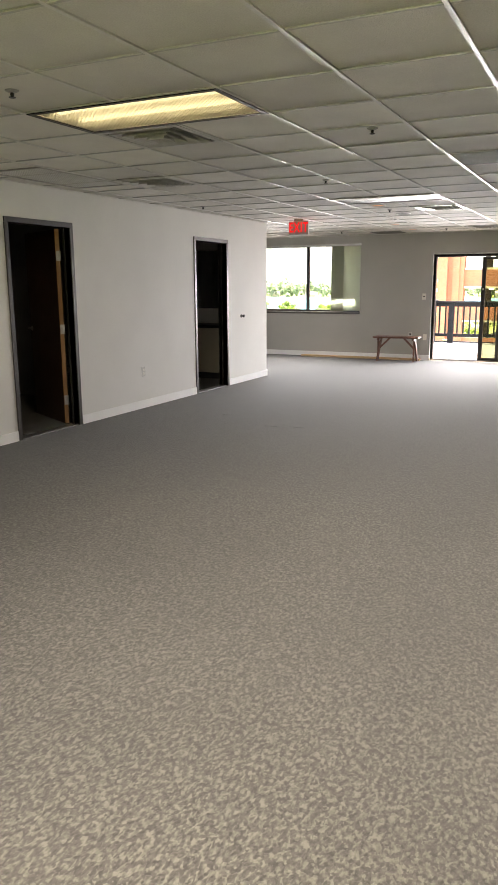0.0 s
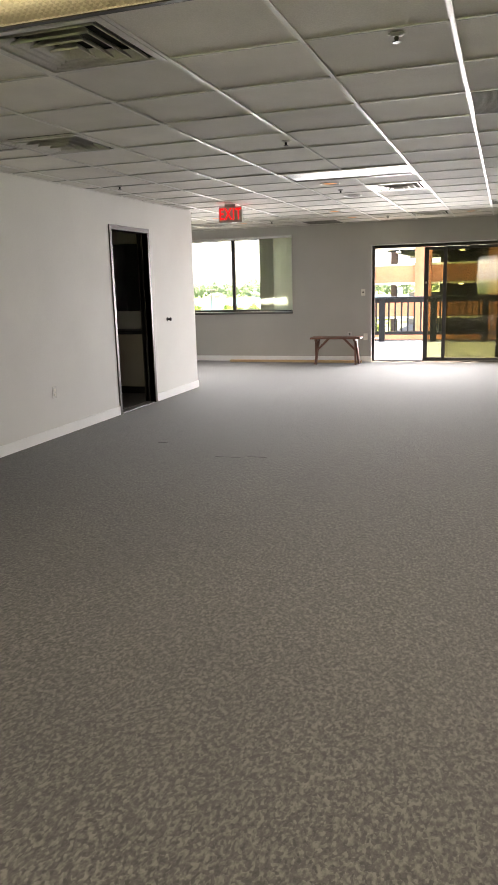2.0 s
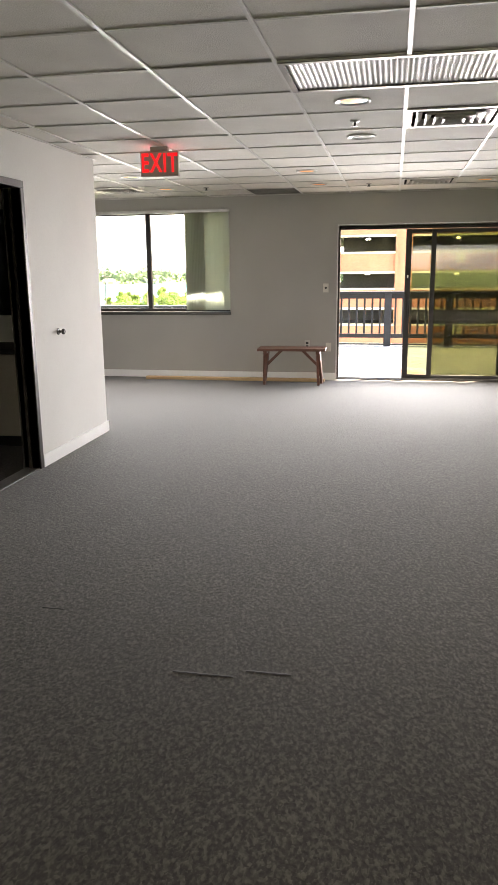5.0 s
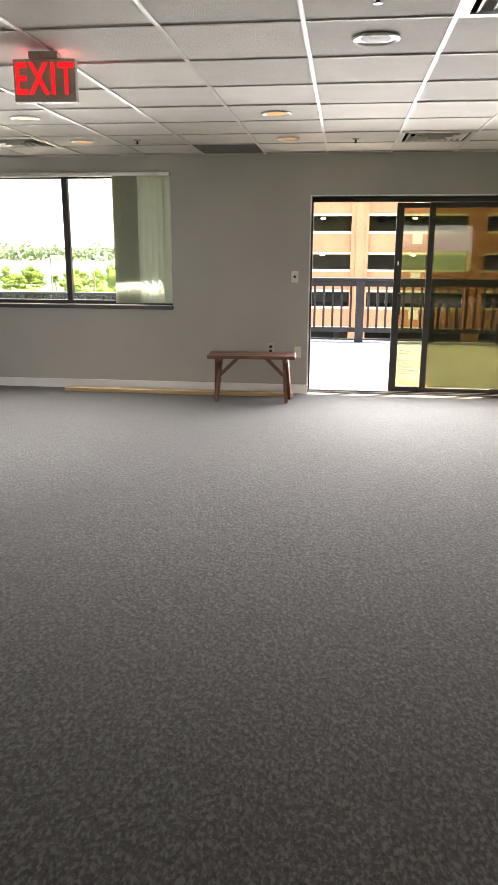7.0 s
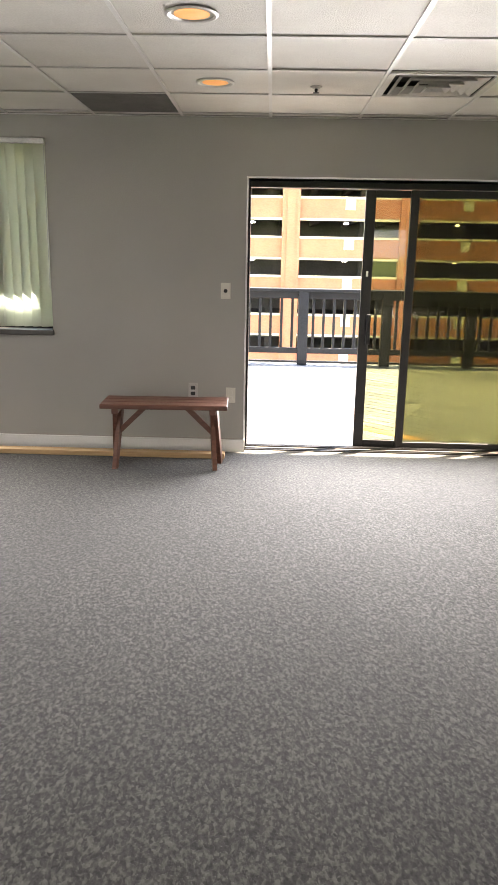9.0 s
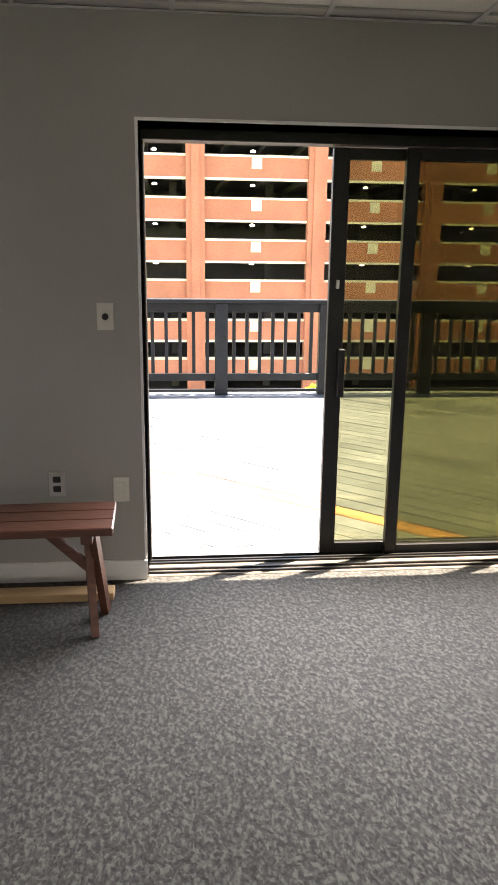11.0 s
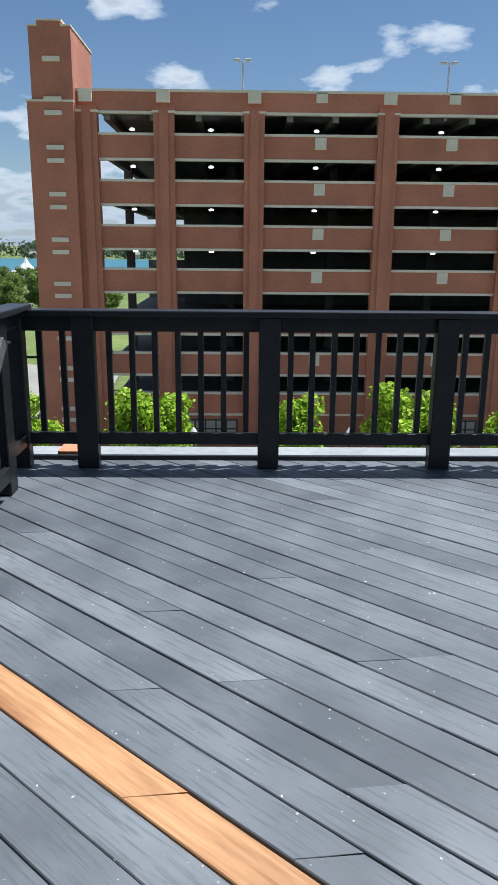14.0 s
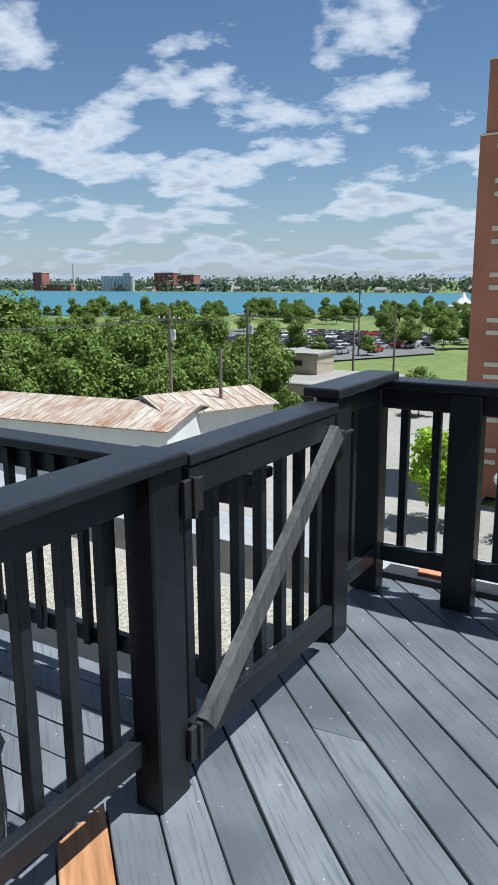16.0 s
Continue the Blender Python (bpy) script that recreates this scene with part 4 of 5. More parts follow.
t = tagged(part("doormat", softened(boxes((-3.47, -2.985, 14.88, 15.60, DECK, DECK + 0.009)), 0.003, 1), M["mat"]), "grey embossed rubber doormat lying on the deck", "doormat")
t.matrix_basis = Matrix.Translation((-2.955, 15.23, 0)) @ Matrix.Rotation(radians(10.4), 4, "Z") @ Matrix.Translation((2.985, -15.24, 0))
for k in range(2):
    dx = 0.03 + 0.05 * k
    part("border", boxes((-3.47 + dx, -2.985 - dx, 14.88 + dx, 14.885 + dx, DECK + 0.009, DECK + 0.014), (-3.47 + dx, -2.985 - dx, 15.595 - dx, 15.60 - dx, DECK + 0.009, DECK + 0.014),
                         (-2.99 - dx, -2.985 - dx, 14.885 + dx, 15.595 - dx, DECK + 0.009, DECK + 0.014), (-3.47 + dx, -3.465 + dx, 14.885 + dx, 15.595 - dx, DECK + 0.009, DECK + 0.014)), M["mat"], t)
for i in range(13):
    part("emboss", tube(bmesh.new(), ((0.018, 0), (0.016, 0.004), (0.006, 0.005)), 8), M["mat"], t, at=pose(-3.035, 14.95 + 0.05 * i, DECK + 0.009))

bm = tube(bmesh.new(), ((0.20, 0.0), (0.235, 0.03), (0.25, 0.25), (0.245, 0.45), (0.26, 0.47), (0.25, 0.50), (0.22, 0.50), (0.21, 0.44)), 20)
for v in bm.verts:
    v.co += Vector((noise.noise(v.co * 9), noise.noise(v.co * 9 + Vector((5, 0, 0))), 0)) * 0.012
part_mat = surface("weathered_stone_pot", (0.13, 0.13, 0.125), (0.36, 0.35, 0.33), 7, 50, 0.85, bump=0.6)
tagged(part("planter", bm, part_mat, at=pose(-4.27, 16.78, -0.25)), "weathered grey stone planter on the lower deck", "planter")


# ---------------------------------------------------------------- outdoors: ground, water, far shore
GZ = -13.0


def sheet(name, pts, z, mat, label, category):
    bm = bmesh.new()
    bm.faces.new([bm.verts.new((x, y, z)) for x, y in pts])
    bmesh.ops.recalc_face_normals(bm, faces=bm.faces)
    if bm.faces[:][0].normal.z < 0:
        bmesh.ops.reverse_faces(bm, faces=bm.faces[:])
    return setting(name, bm, mat, label, category)


sheet("ground", ((-4500, -4500), (4500, -4500), (4500, 4500), (-4500, 4500)), GZ - 0.3, M["grass"], "green grassland reaching the horizon", "ground")
sheet("water", ((-2600, -200), (-420, 130), (-246, 240), (-222, 278), (-160, 303), (-80, 305), (1200, 330), (3500, 600), (3500, 1500), (600, 752), (-206, 762), (-497, 772), (-903, 845), (-2600, 1500)), GZ - 0.1, M["water"], "teal river water under a bright sky", "water")
sheet("pavement", ((-14, 14), (60, 14), (60, 63), (-14, 63)), GZ, M["pave"], "pale concrete street and plaza below the deck", "pavement")
sheet("road", ((-120, 30), (-14, 40), (-14, 63), (-16, 100), (-40, 110), (-120, 60)), GZ, M["pave"], "pale asphalt yard and street", "road")
sheet("parking_lot", ((-140, 145), (-60, 138), (-48, 160), (-62, 205), (-128, 205)), GZ, M["asphalt"], "grey asphalt car park by the water", "parking lot")
sheet("lawn", ((-60, 112), (-18, 112), (-18, 160), (-46, 160)), GZ, M["grass"], "mown green lawn", "lawn")


def blob_leaves(bm, rng, c, r, n, size, squash=0.8):
    """Leaf-clump quads scattered over and inside a lump."""
    for _ in range(n):
        d = Vector((rng.gauss(0, 1), rng.gauss(0, 1), rng.gauss(0, 1))).normalized()
        p = Vector(c) + Vector((d.x * r, d.y * r, d.z * r * squash)) * (rng.random() ** 0.33) * rng.uniform(0.85, 1.12)
        nn = (d + Vector((rng.gauss(0, .6), rng.gauss(0, .6), rng.gauss(0, .6) + 0.5))).normalized()
        u = nn.orthogonal().normalized()
        u = Matrix.Rotation(rng.uniform(0, 6.28), 3, nn) @ u
        w = nn.cross(u)
        s = size * rng.uniform(0.6, 1.3)
        a = [bm.verts.new(p + u * s * x + w * s * y * 0.6) for x, y in ((-0.5, 0), (0, -0.5), (0.5, 0), (0, 0.5))]
        bm.faces.new(a)


def make_tree(name, seed, height, spread, lumps, per, leaf, mat, label, stem=0.35, squash=0.8):
    rng = random.Random(seed)
    t = thing(name, pose(0, 0, 0), label, "tree", label)
    bm = tube(bmesh.new(), ((0.035 * height * 0.5, 0), (0.024 * height * 0.5, height * stem), (0.01 * height * 0.5, height * 0.8)), 8)
    centres = []
    for i in range(lumps):
        a = i * 2.4 + rng.uniform(-0.4, 0.4)
        h = rng.uniform(stem * height * 1.05, height * 0.9)
        k = 1 - max(0, (h / height - 0.55)) * 1.5
        rr = spread * rng.uniform(0.25, 0.68) * k
        centres.append(Vector((math.cos(a) * rr, math.sin(a) * rr, h)))
    centres.append(Vector((0, 0, height * 0.86)))
    part("trunk", bm, M["bark"], t)
    for c in centres[:7]:
        part("limb", bar(bmesh.new(), (0, 0, c.z * 0.62), c, 0.012 * height * 0.5, 0.012 * height * 0.5), M["bark"], t)
    bm = bmesh.new()
    for c in centres:
        blob_leaves(bm, rng, c, spread * rng.uniform(0.28, 0.46), per, leaf, squash)
    part("crown", bm, mat, t)
    return t


# street trees in front of the garage
protos = [make_tree("street_tree", 11 + k, 6.0, 2.5, 15, 230, 0.34, M["leaf_lime"], "young lime green street tree on the plaza", 0.22) for k in range(2)]
spots = [(-15.2, 57.5, 1.0), (-8.6, 58.0, 1.05), (-6.6, 58.6, 0.92), (1.3, 58.0, 0.95), (7.2, 58.0, 1.06), (9.6, 58.6, 0.95), (14.5, 58, 1.0), (21, 58, 1.0), (28, 58, 1.02)]
for i, (x, y, s) in enumerate(spots):
    m = pose(x, y, GZ, 0, 0, 70 * i)
    pr = protos[i % 2]
    if i < 2:
        pr.matrix_basis = m
    else:
        copy_thing(pr, m @ Matrix.Scale(s, 4))

# big trees between the deck and the water
big = [make_tree("shade_tree", 31 + k, 9.5, 4.6, 20, 260, 0.55, M["leaf"], "large dark green shade tree in full leaf", 0.25) for k in range(3)]
rng = random.Random(8)
where = []
for x, y, s in ((-62, 66, 1.0), (-56, 70, 1.05), (-50, 66, 0.95), (-47, 73, 1.1), (-57, 62, 0.9), (-68, 72, 1.15), (-75, 80, 1.3), (-95, 92, 1.75), (-102, 98, 1.5), (-44, 80, 1.1), (-40, 74, 0.95), 
                (-52, 82, 1.1), (-60, 84, 1.1), (-66, 90, 1.1), (-46, 90, 1.15), (-72, 66, 1.0), (-80, 70, 1.1), (-88, 84, 1.2), (-42, 66, 0.75), (-36, 68, 0.62)):
    where.append((x, y, s))
for i in range(200):
    x = -320 + i * 1.5 + rng.uniform(-3, 3)
    where.append((x, float(np.interp(x, (-420, -246, -222, -160, -80, 0), (130, 240, 278, 303, 305, 308))) - rng.uniform(14, 62), rng.uniform(0.75, 1.2)))
for i in range(75):
    a, d = radians(rng.uniform(28, 56)), rng.uniform(66, 112)
    x, y = -2.6 - d * math.sin(a), 15.8 + d * math.cos(a)
    if (y > 69 or x < -66) and not (x > -52 and 74 < y):
        where.append((x, y, rng.uniform(0.85, 1.15)))
for x, y, s in ((-62, 172, 0.8), (-56, 168, 0.9), (-50, 172, 1.0), (-45, 176, 1.05), (-40, 180, 1.1), (-36, 172, 1.0), (-33, 168, 0.95), (-30, 175, 1.0), (-58, 150, 0.6), (-84, 130, 0.8), (-92, 140, 0.9), (-108, 150, 0.9), (-120, 160, 0.8), (-76, 205, 1), (-66, 212, 1), (-26, 118, 0.7), (-48, 186, 1.1), (-55, 190, 1.1)):
    where.append((x, y, s))
for i in range(95):
    a, d = radians(rng.uniform(24, 58)), rng.uniform(112, 235)
    x, y = -2.6 - d * math.sin(a), 15.8 + d * math.cos(a)
    if not (-108 < x < -50 and 144 < y < 206) and not (-60 < x < -28 and 100 < y < 150):
        where.append((x, y, rng.uniform(0.5, 0.95)))
for x, y, s in ((-47, 68, 0.8), (-43, 71, 0.85), (-38, 78, 0.8), (-48, 78, 0.95), (-34, 73, 0.6), (-45, 62.5, 0.55), (-50, 63, 0.6), (-30, 98, 0.7), (-28, 92, 0.6)):
    where.append((x, y, s))
for i, (x, y, s) in enumerate(where):
    m = pose(x, y, GZ, 0, 0, 53 * i)
    if i < 3:
        big[i].matrix_basis = m @ Matrix.Scale(s, 4)
    else:
        c = copy_thing(big[i % 3], m)
        s *= 0.78 if i not in (7, 8) else 1.0
        s *= 0.82 if y > 185 else 1.0
        c.scale = (s, s, s * rng.uniform(0.72, 1.3))

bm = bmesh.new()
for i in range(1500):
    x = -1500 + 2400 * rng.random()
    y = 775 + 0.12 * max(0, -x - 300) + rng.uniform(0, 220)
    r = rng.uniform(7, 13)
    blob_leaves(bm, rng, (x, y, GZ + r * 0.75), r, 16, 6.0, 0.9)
tagged(part("far_woods", bm, M["leaf_hazed"]), "hazy line of woods on the far shore", "woods", kind="stuff")
for i in range(16):
    x, y = -860 + i * 50 + rng.uniform(-7, 7), 0
    y = 790 + 0.12 * max(0, -x - 300)
    t = thing("far_house", pose(x, y, GZ, 0, 0, rng.uniform(-20, 20)), "small pale house on the far shore", "house", "houses on the far shore")
    w, h = rng.uniform(4, 7), rng.uniform(3, 5)
    part("wall", boxes((-w, w, -4, 4, 0, h)), M["tan" if i % 3 else "grey_far"], t)
    bm = bmesh.new()
    a = [bm.verts.new(c) for c in ((-w - .4, -4.4, h), (w + .4, -4.4, h), (w + .4, 4.4, h), (-w - .4, 4.4, h), (-w, 0, h + 2.6), (w, 0, h + 2.6))]
    for f in ((0, 1, 5, 4), (2, 3, 4, 5), (0, 4, 3), (1, 2, 5), (3, 2, 1, 0)):
        bm.faces.new([a[j] for j in f])
    part("roof", bm, M["concrete"], t)

# mills and towers on the far shore
t = thing("grain_silos", pose(-720, 830, GZ), "pale concrete grain silos on the far shore", "silos")
for i in range(9):
    part("silo", tube(bmesh.new(), ((3.6, 0), (3.6, 21)), 12), M["grey_far"], t, at=pose(-26 + 6.5 * i, 0, 0))
part("headhouse", boxes((14, 26, -4, 4, 21, 25)), M["grey_far"], t)
for x, w, h, k in ((-655, 17, 24, "red_brick_far"), (-690 + 72, 14, 21, "red_brick_far"), (-905, 10, 27, "red_brick_far"), (-570, 22, 14, "grey_far"), (-520, 14, 12, "grey_far"), (-860, 26, 9, "red_brick_far"), (-600, 30, 9, "grey_far")):
    t = thing("far_block", pose(x, 860, GZ), ("red brick" if "red" in k else "grey concrete") + " industrial block on the far shore", "building", "blocks on the far shore")
    part("wall", boxes((-w, w, -8, 8, 0, h)), M[k], t)
    part("roof", boxes((-w - .5, w + .5, -8.5, 8.5, h, h + 1)), M["grey_far"], t)
    for r in range(int(h / 4)):
        for q in range(int(w / 4)):
            part("window", boxes((-w + 3 + q * 8, -w + 6 + q * 8, -8.25, -8.02, 2 + r * 4, 4 + r * 4)), M["black"], t)
t = thing("smokestack", pose(-835, 860, GZ), "slim pale smokestack on the far shore", "chimney")
part("shaft", tube(bmesh.new(), ((1.8, 0), (1.1, 40)), 10), M["grey_far"], t)

# sheds below the deck
def shed(name, m, L, W, h, rise, label):
    t = thing(name, m, label, "shed", "tin-roofed sheds")
    part("wall", boxes((-L, L, -W, W, 0, h)), M["white"], t)
    for sy in (-1, 1):
        bm = bmesh.new()
        a = [bm.verts.new(c) for c in ((-L - .3, sy * (W + .4), h - 0.1), (L + .3, sy * (W + .4), h - 0.1), (L + .3, 0, h + rise), (-L - .3, 0, h + rise))]
        b = [bm.verts.new(v.co + Vector((0, 0, 0.08))) for v in a]
        bm.faces.new(a)
        bm.faces.new(b[::-1])
        for i in range(4):
            bm.faces.new((a[i], a[(i + 1) % 4], b[(i + 1) % 4], b[i]))
        bmesh.ops.recalc_face_normals(bm, faces=bm.faces)
        part("roof", bm, M["rust"], t)
        n = int(2 * L / 0.9)
        rib = mesh_of("rib", bar(bmesh.new(), (0, sy * (W + .4), h), (0, 0, h + rise + 0.1), 0.07, 0.06), M["rust"])
        for i in range(n + 1):
            shared("rib", rib, t, pose(-L + 2 * L * i / n, 0, 0))
    for sx in (-1, 1):
        bm = bmesh.new()
        a = [bm.verts.new((sx * L, y, z)) for y, z in ((-W, h), (W, h), (0, h + rise))]
        b = [bm.verts.new((sx * (L - 0.15), y, z)) for y, z in ((-W, h), (W, h), (0, h + rise))]
        bm.faces.new(a)
        bm.faces.new(b[::-1])
        for i in range(3):
            bm.faces.new((a[i], b[i], b[(i + 1) % 3], a[(i + 1) % 3]))
        bmesh.ops.recalc_face_normals(bm, faces=bm.faces)
        part("gable", bm, M["white"], t)
    return t


shed("tin_shed", pose(-46, 56.5, GZ, 0, 0, 8), 13.0, 4.4, 4.7, 1.0, "long white shed with rusty tin roof below the deck")
shed("tin_shed", pose(-35.5, 62, GZ, 0, 0, 66), 4.6, 3.4, 5.2, 0.9, "short white shed with rusty tin roof below the deck")
t = thing("tan_building", pose(-40, 92, GZ), "low tan flat-roofed building with pale roof", "building")
part("wall", boxes((-8, 8, -6, 6, 0, 3.2)), M["tan"], t)
part("roof", softened(boxes((-8.4, 8.4, -6.4, 6.4, 3.2, 3.6)), 0.1, 1), M["pave"], t)
part("penthouse", boxes((-7, -0.5, 0.5, 5, 3.6, 5.8)), M["tan"], t)
part("penthouse_roof", boxes((-7.2, -0.3, 0.3, 5.2, 5.8, 6.1)), M["pave"], t)
part("sign_panel", boxes((-4.6, -2.4, 0.42, 0.48, 4.6, 5.2)), M["black"], t)
for i in range(4):
    part("window", boxes((-6.5 + 3.6 * i, -4.8 + 3.6 * i, -6.06, -6.01, 1.0, 2.2)), M["black"], t)
t = thing("white_tent", pose(-82, 300, GZ), "white peaked tensile tent by the water", "tent")
bm = bmesh.new()
rows = [[bm.verts.new((0.62 * math.cos(a) * r, 0.62 * math.sin(a) * r, 0.62 * z + 1.2 * math.cos(6 * a) * (r / 14))) for a in [2 * math.pi * i / 24 for i in range(24)]] for r, z in ((14, 4), (9, 5.6), (5, 8), (2, 11.5), (0.3, 15))]
for p, q in zip(rows, rows[1:]):
    for i in range(24):
        bm.faces.new((p[i], p[(i + 1) % 24], q[(i + 1) % 24], q[i]))
part("canopy", bm, M["white"], t)
part("mast", tube(bmesh.new(), ((0.2, 0), (0.15, 9.8)), 8), M["grey_far"], t)

# utility poles with wires
for x, y, h in ((-39.0, 63, 12.2), (-38.5, 74, 12.0), (-33.5, 62, 9.5), (-60, 150, 14), (-37, 108, 11), (-41, 104, 10)):
    t = thing("utility_pole", pose(x, y, GZ), "weathered wooden utility pole with crossarm", "utility pole", "utility poles")
    part("pole", tube(bmesh.new(), ((0.17, 0), (0.11, h)), 10), M["pole"], t)
    if h > 11:
        part("crossarm", boxes((-1.1, 1.1, -0.06, 0.06, h - 0.8, h - 0.68)), M["pole"], t)
        for k in (-1.0, -0.5, 0.5, 1.0):
            part("insulator", tube(bmesh.new(), ((0.05, 0), (0.06, 0.08), (0.03, 0.14)), 8), M["white"], t, at=pose(k, 0, h - 0.68))
        part("transformer", tube(bmesh.new(), ((0.22, 0), (0.24, 0.05), (0.24, 0.75), (0.15, 0.85)), 12), M["grey_far"], t, at=pose(0.35, 0, h - 2.4))
t = thing("power_line", pose(0, 0, 0), "thin black power lines between utility poles", "power line")
for k in (-1.0, 0.0, 1.0):
    for p, q in (((-39.0 + k, 63, -1.5), (-38.5 + k, 74, -1.7)), ((-38.5 + k, 74, -1.7), (-37 + k, 108, -2.6)), ((-39.0 + k, 63, -1.5), (-60 + k, 40, -1.6))):
        bm = bmesh.new()
        p, q = Vector(p), Vector(q)
        pts = [p.lerp(q, i / 8) - Vector((0, 0, 1.2 * (1 - (i / 4 - 1) ** 2) * 0.5)) for i in range(9)]
        side = (q - p).cross(Vector((0, 0, 1))).normalized() * 0.015
        rings = [[bm.verts.new(u + d) for d in (side, Vector((0, 0, 0.015)), -side, Vector((0, 0, -0.015)))] for u in pts]
        for u, v in zip(rings, rings[1:]):
            for i in range(4):
                bm.faces.new((u[i], u[(i + 1) % 4], v[(i + 1) % 4], v[i]))
        part("wire", bm, M["black"], t)

# parked cars
PAINT = [surface("car_paint_" + n_, c, tuple(v * 1.1 for v in c), 3, 50, 0.25, metal=0.2, bump=0) for n_, c in (("white", (.7, .7, .7)), ("silver", (.4, .41, .43)), ("black", (.02, .02, .025)), ("red", (.35, .03, .03)), ("blue", (.04, .09, .25)))]
tyre = surface("tyre_rubber", (.02, .02, .02), (.035, .035, .035), 9, 60, .8, bump=0)


def car(paint, label):
    t = thing("parked_car", pose(0, 0, 0), label, "car", "cars in the car park")
    bm = bmesh.new()
    prof = ((-2.2, .35), (-2.25, .75), (-1.9, .95), (-1.2, 1.0), (1.25, .98), (2.1, .85), (2.25, .6), (2.2, .35))
    a = [[bm.verts.new((x, s * 0.88, z)) for x, z in prof] for s in (-1, 1)]
    bm.faces.new(a[0])
    bm.faces.new(a[1][::-1])
    for i in range(len(prof)):
        j = (i + 1) % len(prof)
        bm.faces.new((a[0][i], a[1][i], a[1][j], a[0][j]))
    bmesh.ops.recalc_face_normals(bm, faces=bm.faces)
    part("body", bm, paint, t)
    bm = bmesh.new()
    lo = [bm.verts.new(c) for c in ((-1.7, -.8, .98), (1.0, -.8, .98), (1.0, .8, .98), (-1.7, .8, .98))]
    hi = [bm.verts.new(c) for c in ((-1.2, -.65, 1.42), (.35, -.65, 1.42), (.35, .65, 1.42), (-1.2, .65, 1.42))]
    for i in range(4):
        bm.faces.new((lo[i], lo[(i + 1) % 4], hi[(i + 1) % 4], hi[i]))
    part("cabin_glass", bm, M["black"], t)
    part("roof", boxes((-1.22, .37, -.66, .66, 1.42, 1.46)), paint, t)
    for x in (-1.4, 1.4):
        for y in (-.8, .8):
            w = part("wheel", tube(bmesh.new(), ((.32, -.1), (.34, 0), (.32, .1)), 12), tyre, t, at=pose(x, y, .34, 90, 0, 0))
    return t


cars = [car(p, n_ + " car parked in the waterside car park") for p, n_ in zip(PAINT, ("white", "silver", "black", "red", "blue"))]
k = 0
for r in range(8):
    for i in range(15):
        if rng.random() < 0.25:
            continue
        x, y = -104 + i * 3.1 + r * 1.5, 150 + r * 6.6
        m = pose(x, y, GZ, 0, 0, 86 + rng.uniform(-3, 3))
        ci = rng.choice((0, 0, 1, 1, 2, 2, 2, 3, 4))
        if k < 5:
            cars[k].matrix_basis = m
        else:
            copy_thing(cars[ci], m)
        k += 1
for i in range(10):
    copy_thing(cars[i % 5], pose(-128 + i * 3.0, 164 - i * 1.4, GZ, 0, 0, 70))

# ---------------------------------------------------------------- parking garage across the street
GY = 66.0
COLS = [-12.25, -7.28, -1.40, 7.34, 15.9, 24.5, 33.0, 41.5, 50.0]
g = thing("parking_garage", pose(0, GY, 0), "seven storey red brick parking garage with cream bands", "parking garage")
PIT, TOPZ = 2.86, 11.07
bm = bmesh.new()
for c in COLS:
    col = part("column", boxes((c - 0.66, c + 0.66, -0.35, 0.5, GZ, TOPZ - 1.05), (c - 0.30, c + 0.30, -0.47, -0.35, GZ, TOPZ - 1.25)), M["brick"], g)
    part("capital", boxes((c - 0.42, c + 0.42, -0.50, -0.36, TOPZ - 0.85, TOPZ - 0.08)), M["cream"], col)
    part("collar", boxes((c - 0.74, c + 0.74, -0.42, 0.4, TOPZ - 1.45, TOPZ - 1.32)), M["cream"], col)
for i, (c0, c1) in enumerate(zip(COLS, COLS[1:])):
    x0, x1 = c0 + 0.66, c1 - 0.66
    for k in range(-1, 7):
        z0, z1 = 6.74 - PIT * k, 8.45 - PIT * k
        if k == -1:
            z0, z1 = 9.60, TOPZ
        sp = part("spandrel", boxes((x0 if k > -1 else c0 - 0.66, x1 if k > -1 else c1 - 0.66, 0.0, 0.35, z0 + 0.16, z1 - 0.16)), M["brick"], g)
        part("lintel_band", boxes((x0, x1, -0.05, 0.37, z0, z0 + 0.16)), M["cream"], sp)
        part("sill_band", boxes((x0 if k > -1 else c0 - 0.66, x1 if k > -1 else c1 - 0.66, -0.06, 0.37, z1 - 0.16, z1)), M["cream"], sp)
        if x1 - x0 > 6.0:
            part("square_tile", boxes(((x0 + x1) / 2 - 0.37, (x0 + x1) / 2 + 0.37, -0.06, 0.0, z1 - 0.93 if k > -1 else TOPZ - 0.72, z1 - 0.19 if k > -1 else TOPZ - 0.10)), M["cream"], sp)
for k in range(-1, 7):
    z = 7.6 - PIT * k
    if k == -1:
        z = 10.0
    part("slab", boxes((COLS[0] + 0.7, COLS[-1], 0.36, 26, z - 0.25, z)), M["concrete"], g)
    for i in range(0, 62, 3):
        part("beam", boxes((COLS[0] + 1 + i, COLS[0] + 1.4 + i, 0.4, 26, z - 0.75, z - 0.252)), M["concrete"], g)
    if k > -1:
        part("rear_spandrel", boxes((COLS[0] + 0.7, COLS[-1], 25.8, 26.2, z - 0.9, z + 0.9)), M["concrete"], g)
    for i in range(len(COLS) - 1):
        xm = (COLS[i] + COLS[i + 1]) / 2
        part("garage_lamp", tube(bmesh.new(), ((0.16, 0), (0.2, 0.08), (0.1, 0.16)), 10), M["lamp_white"] if "lamp_white" in M else M.setdefault("lamp_white", glowing("garage_lamp", (1, 0.97, 0.9), 1.2)), g, at=pose(xm, 3.0, z - 1.0))
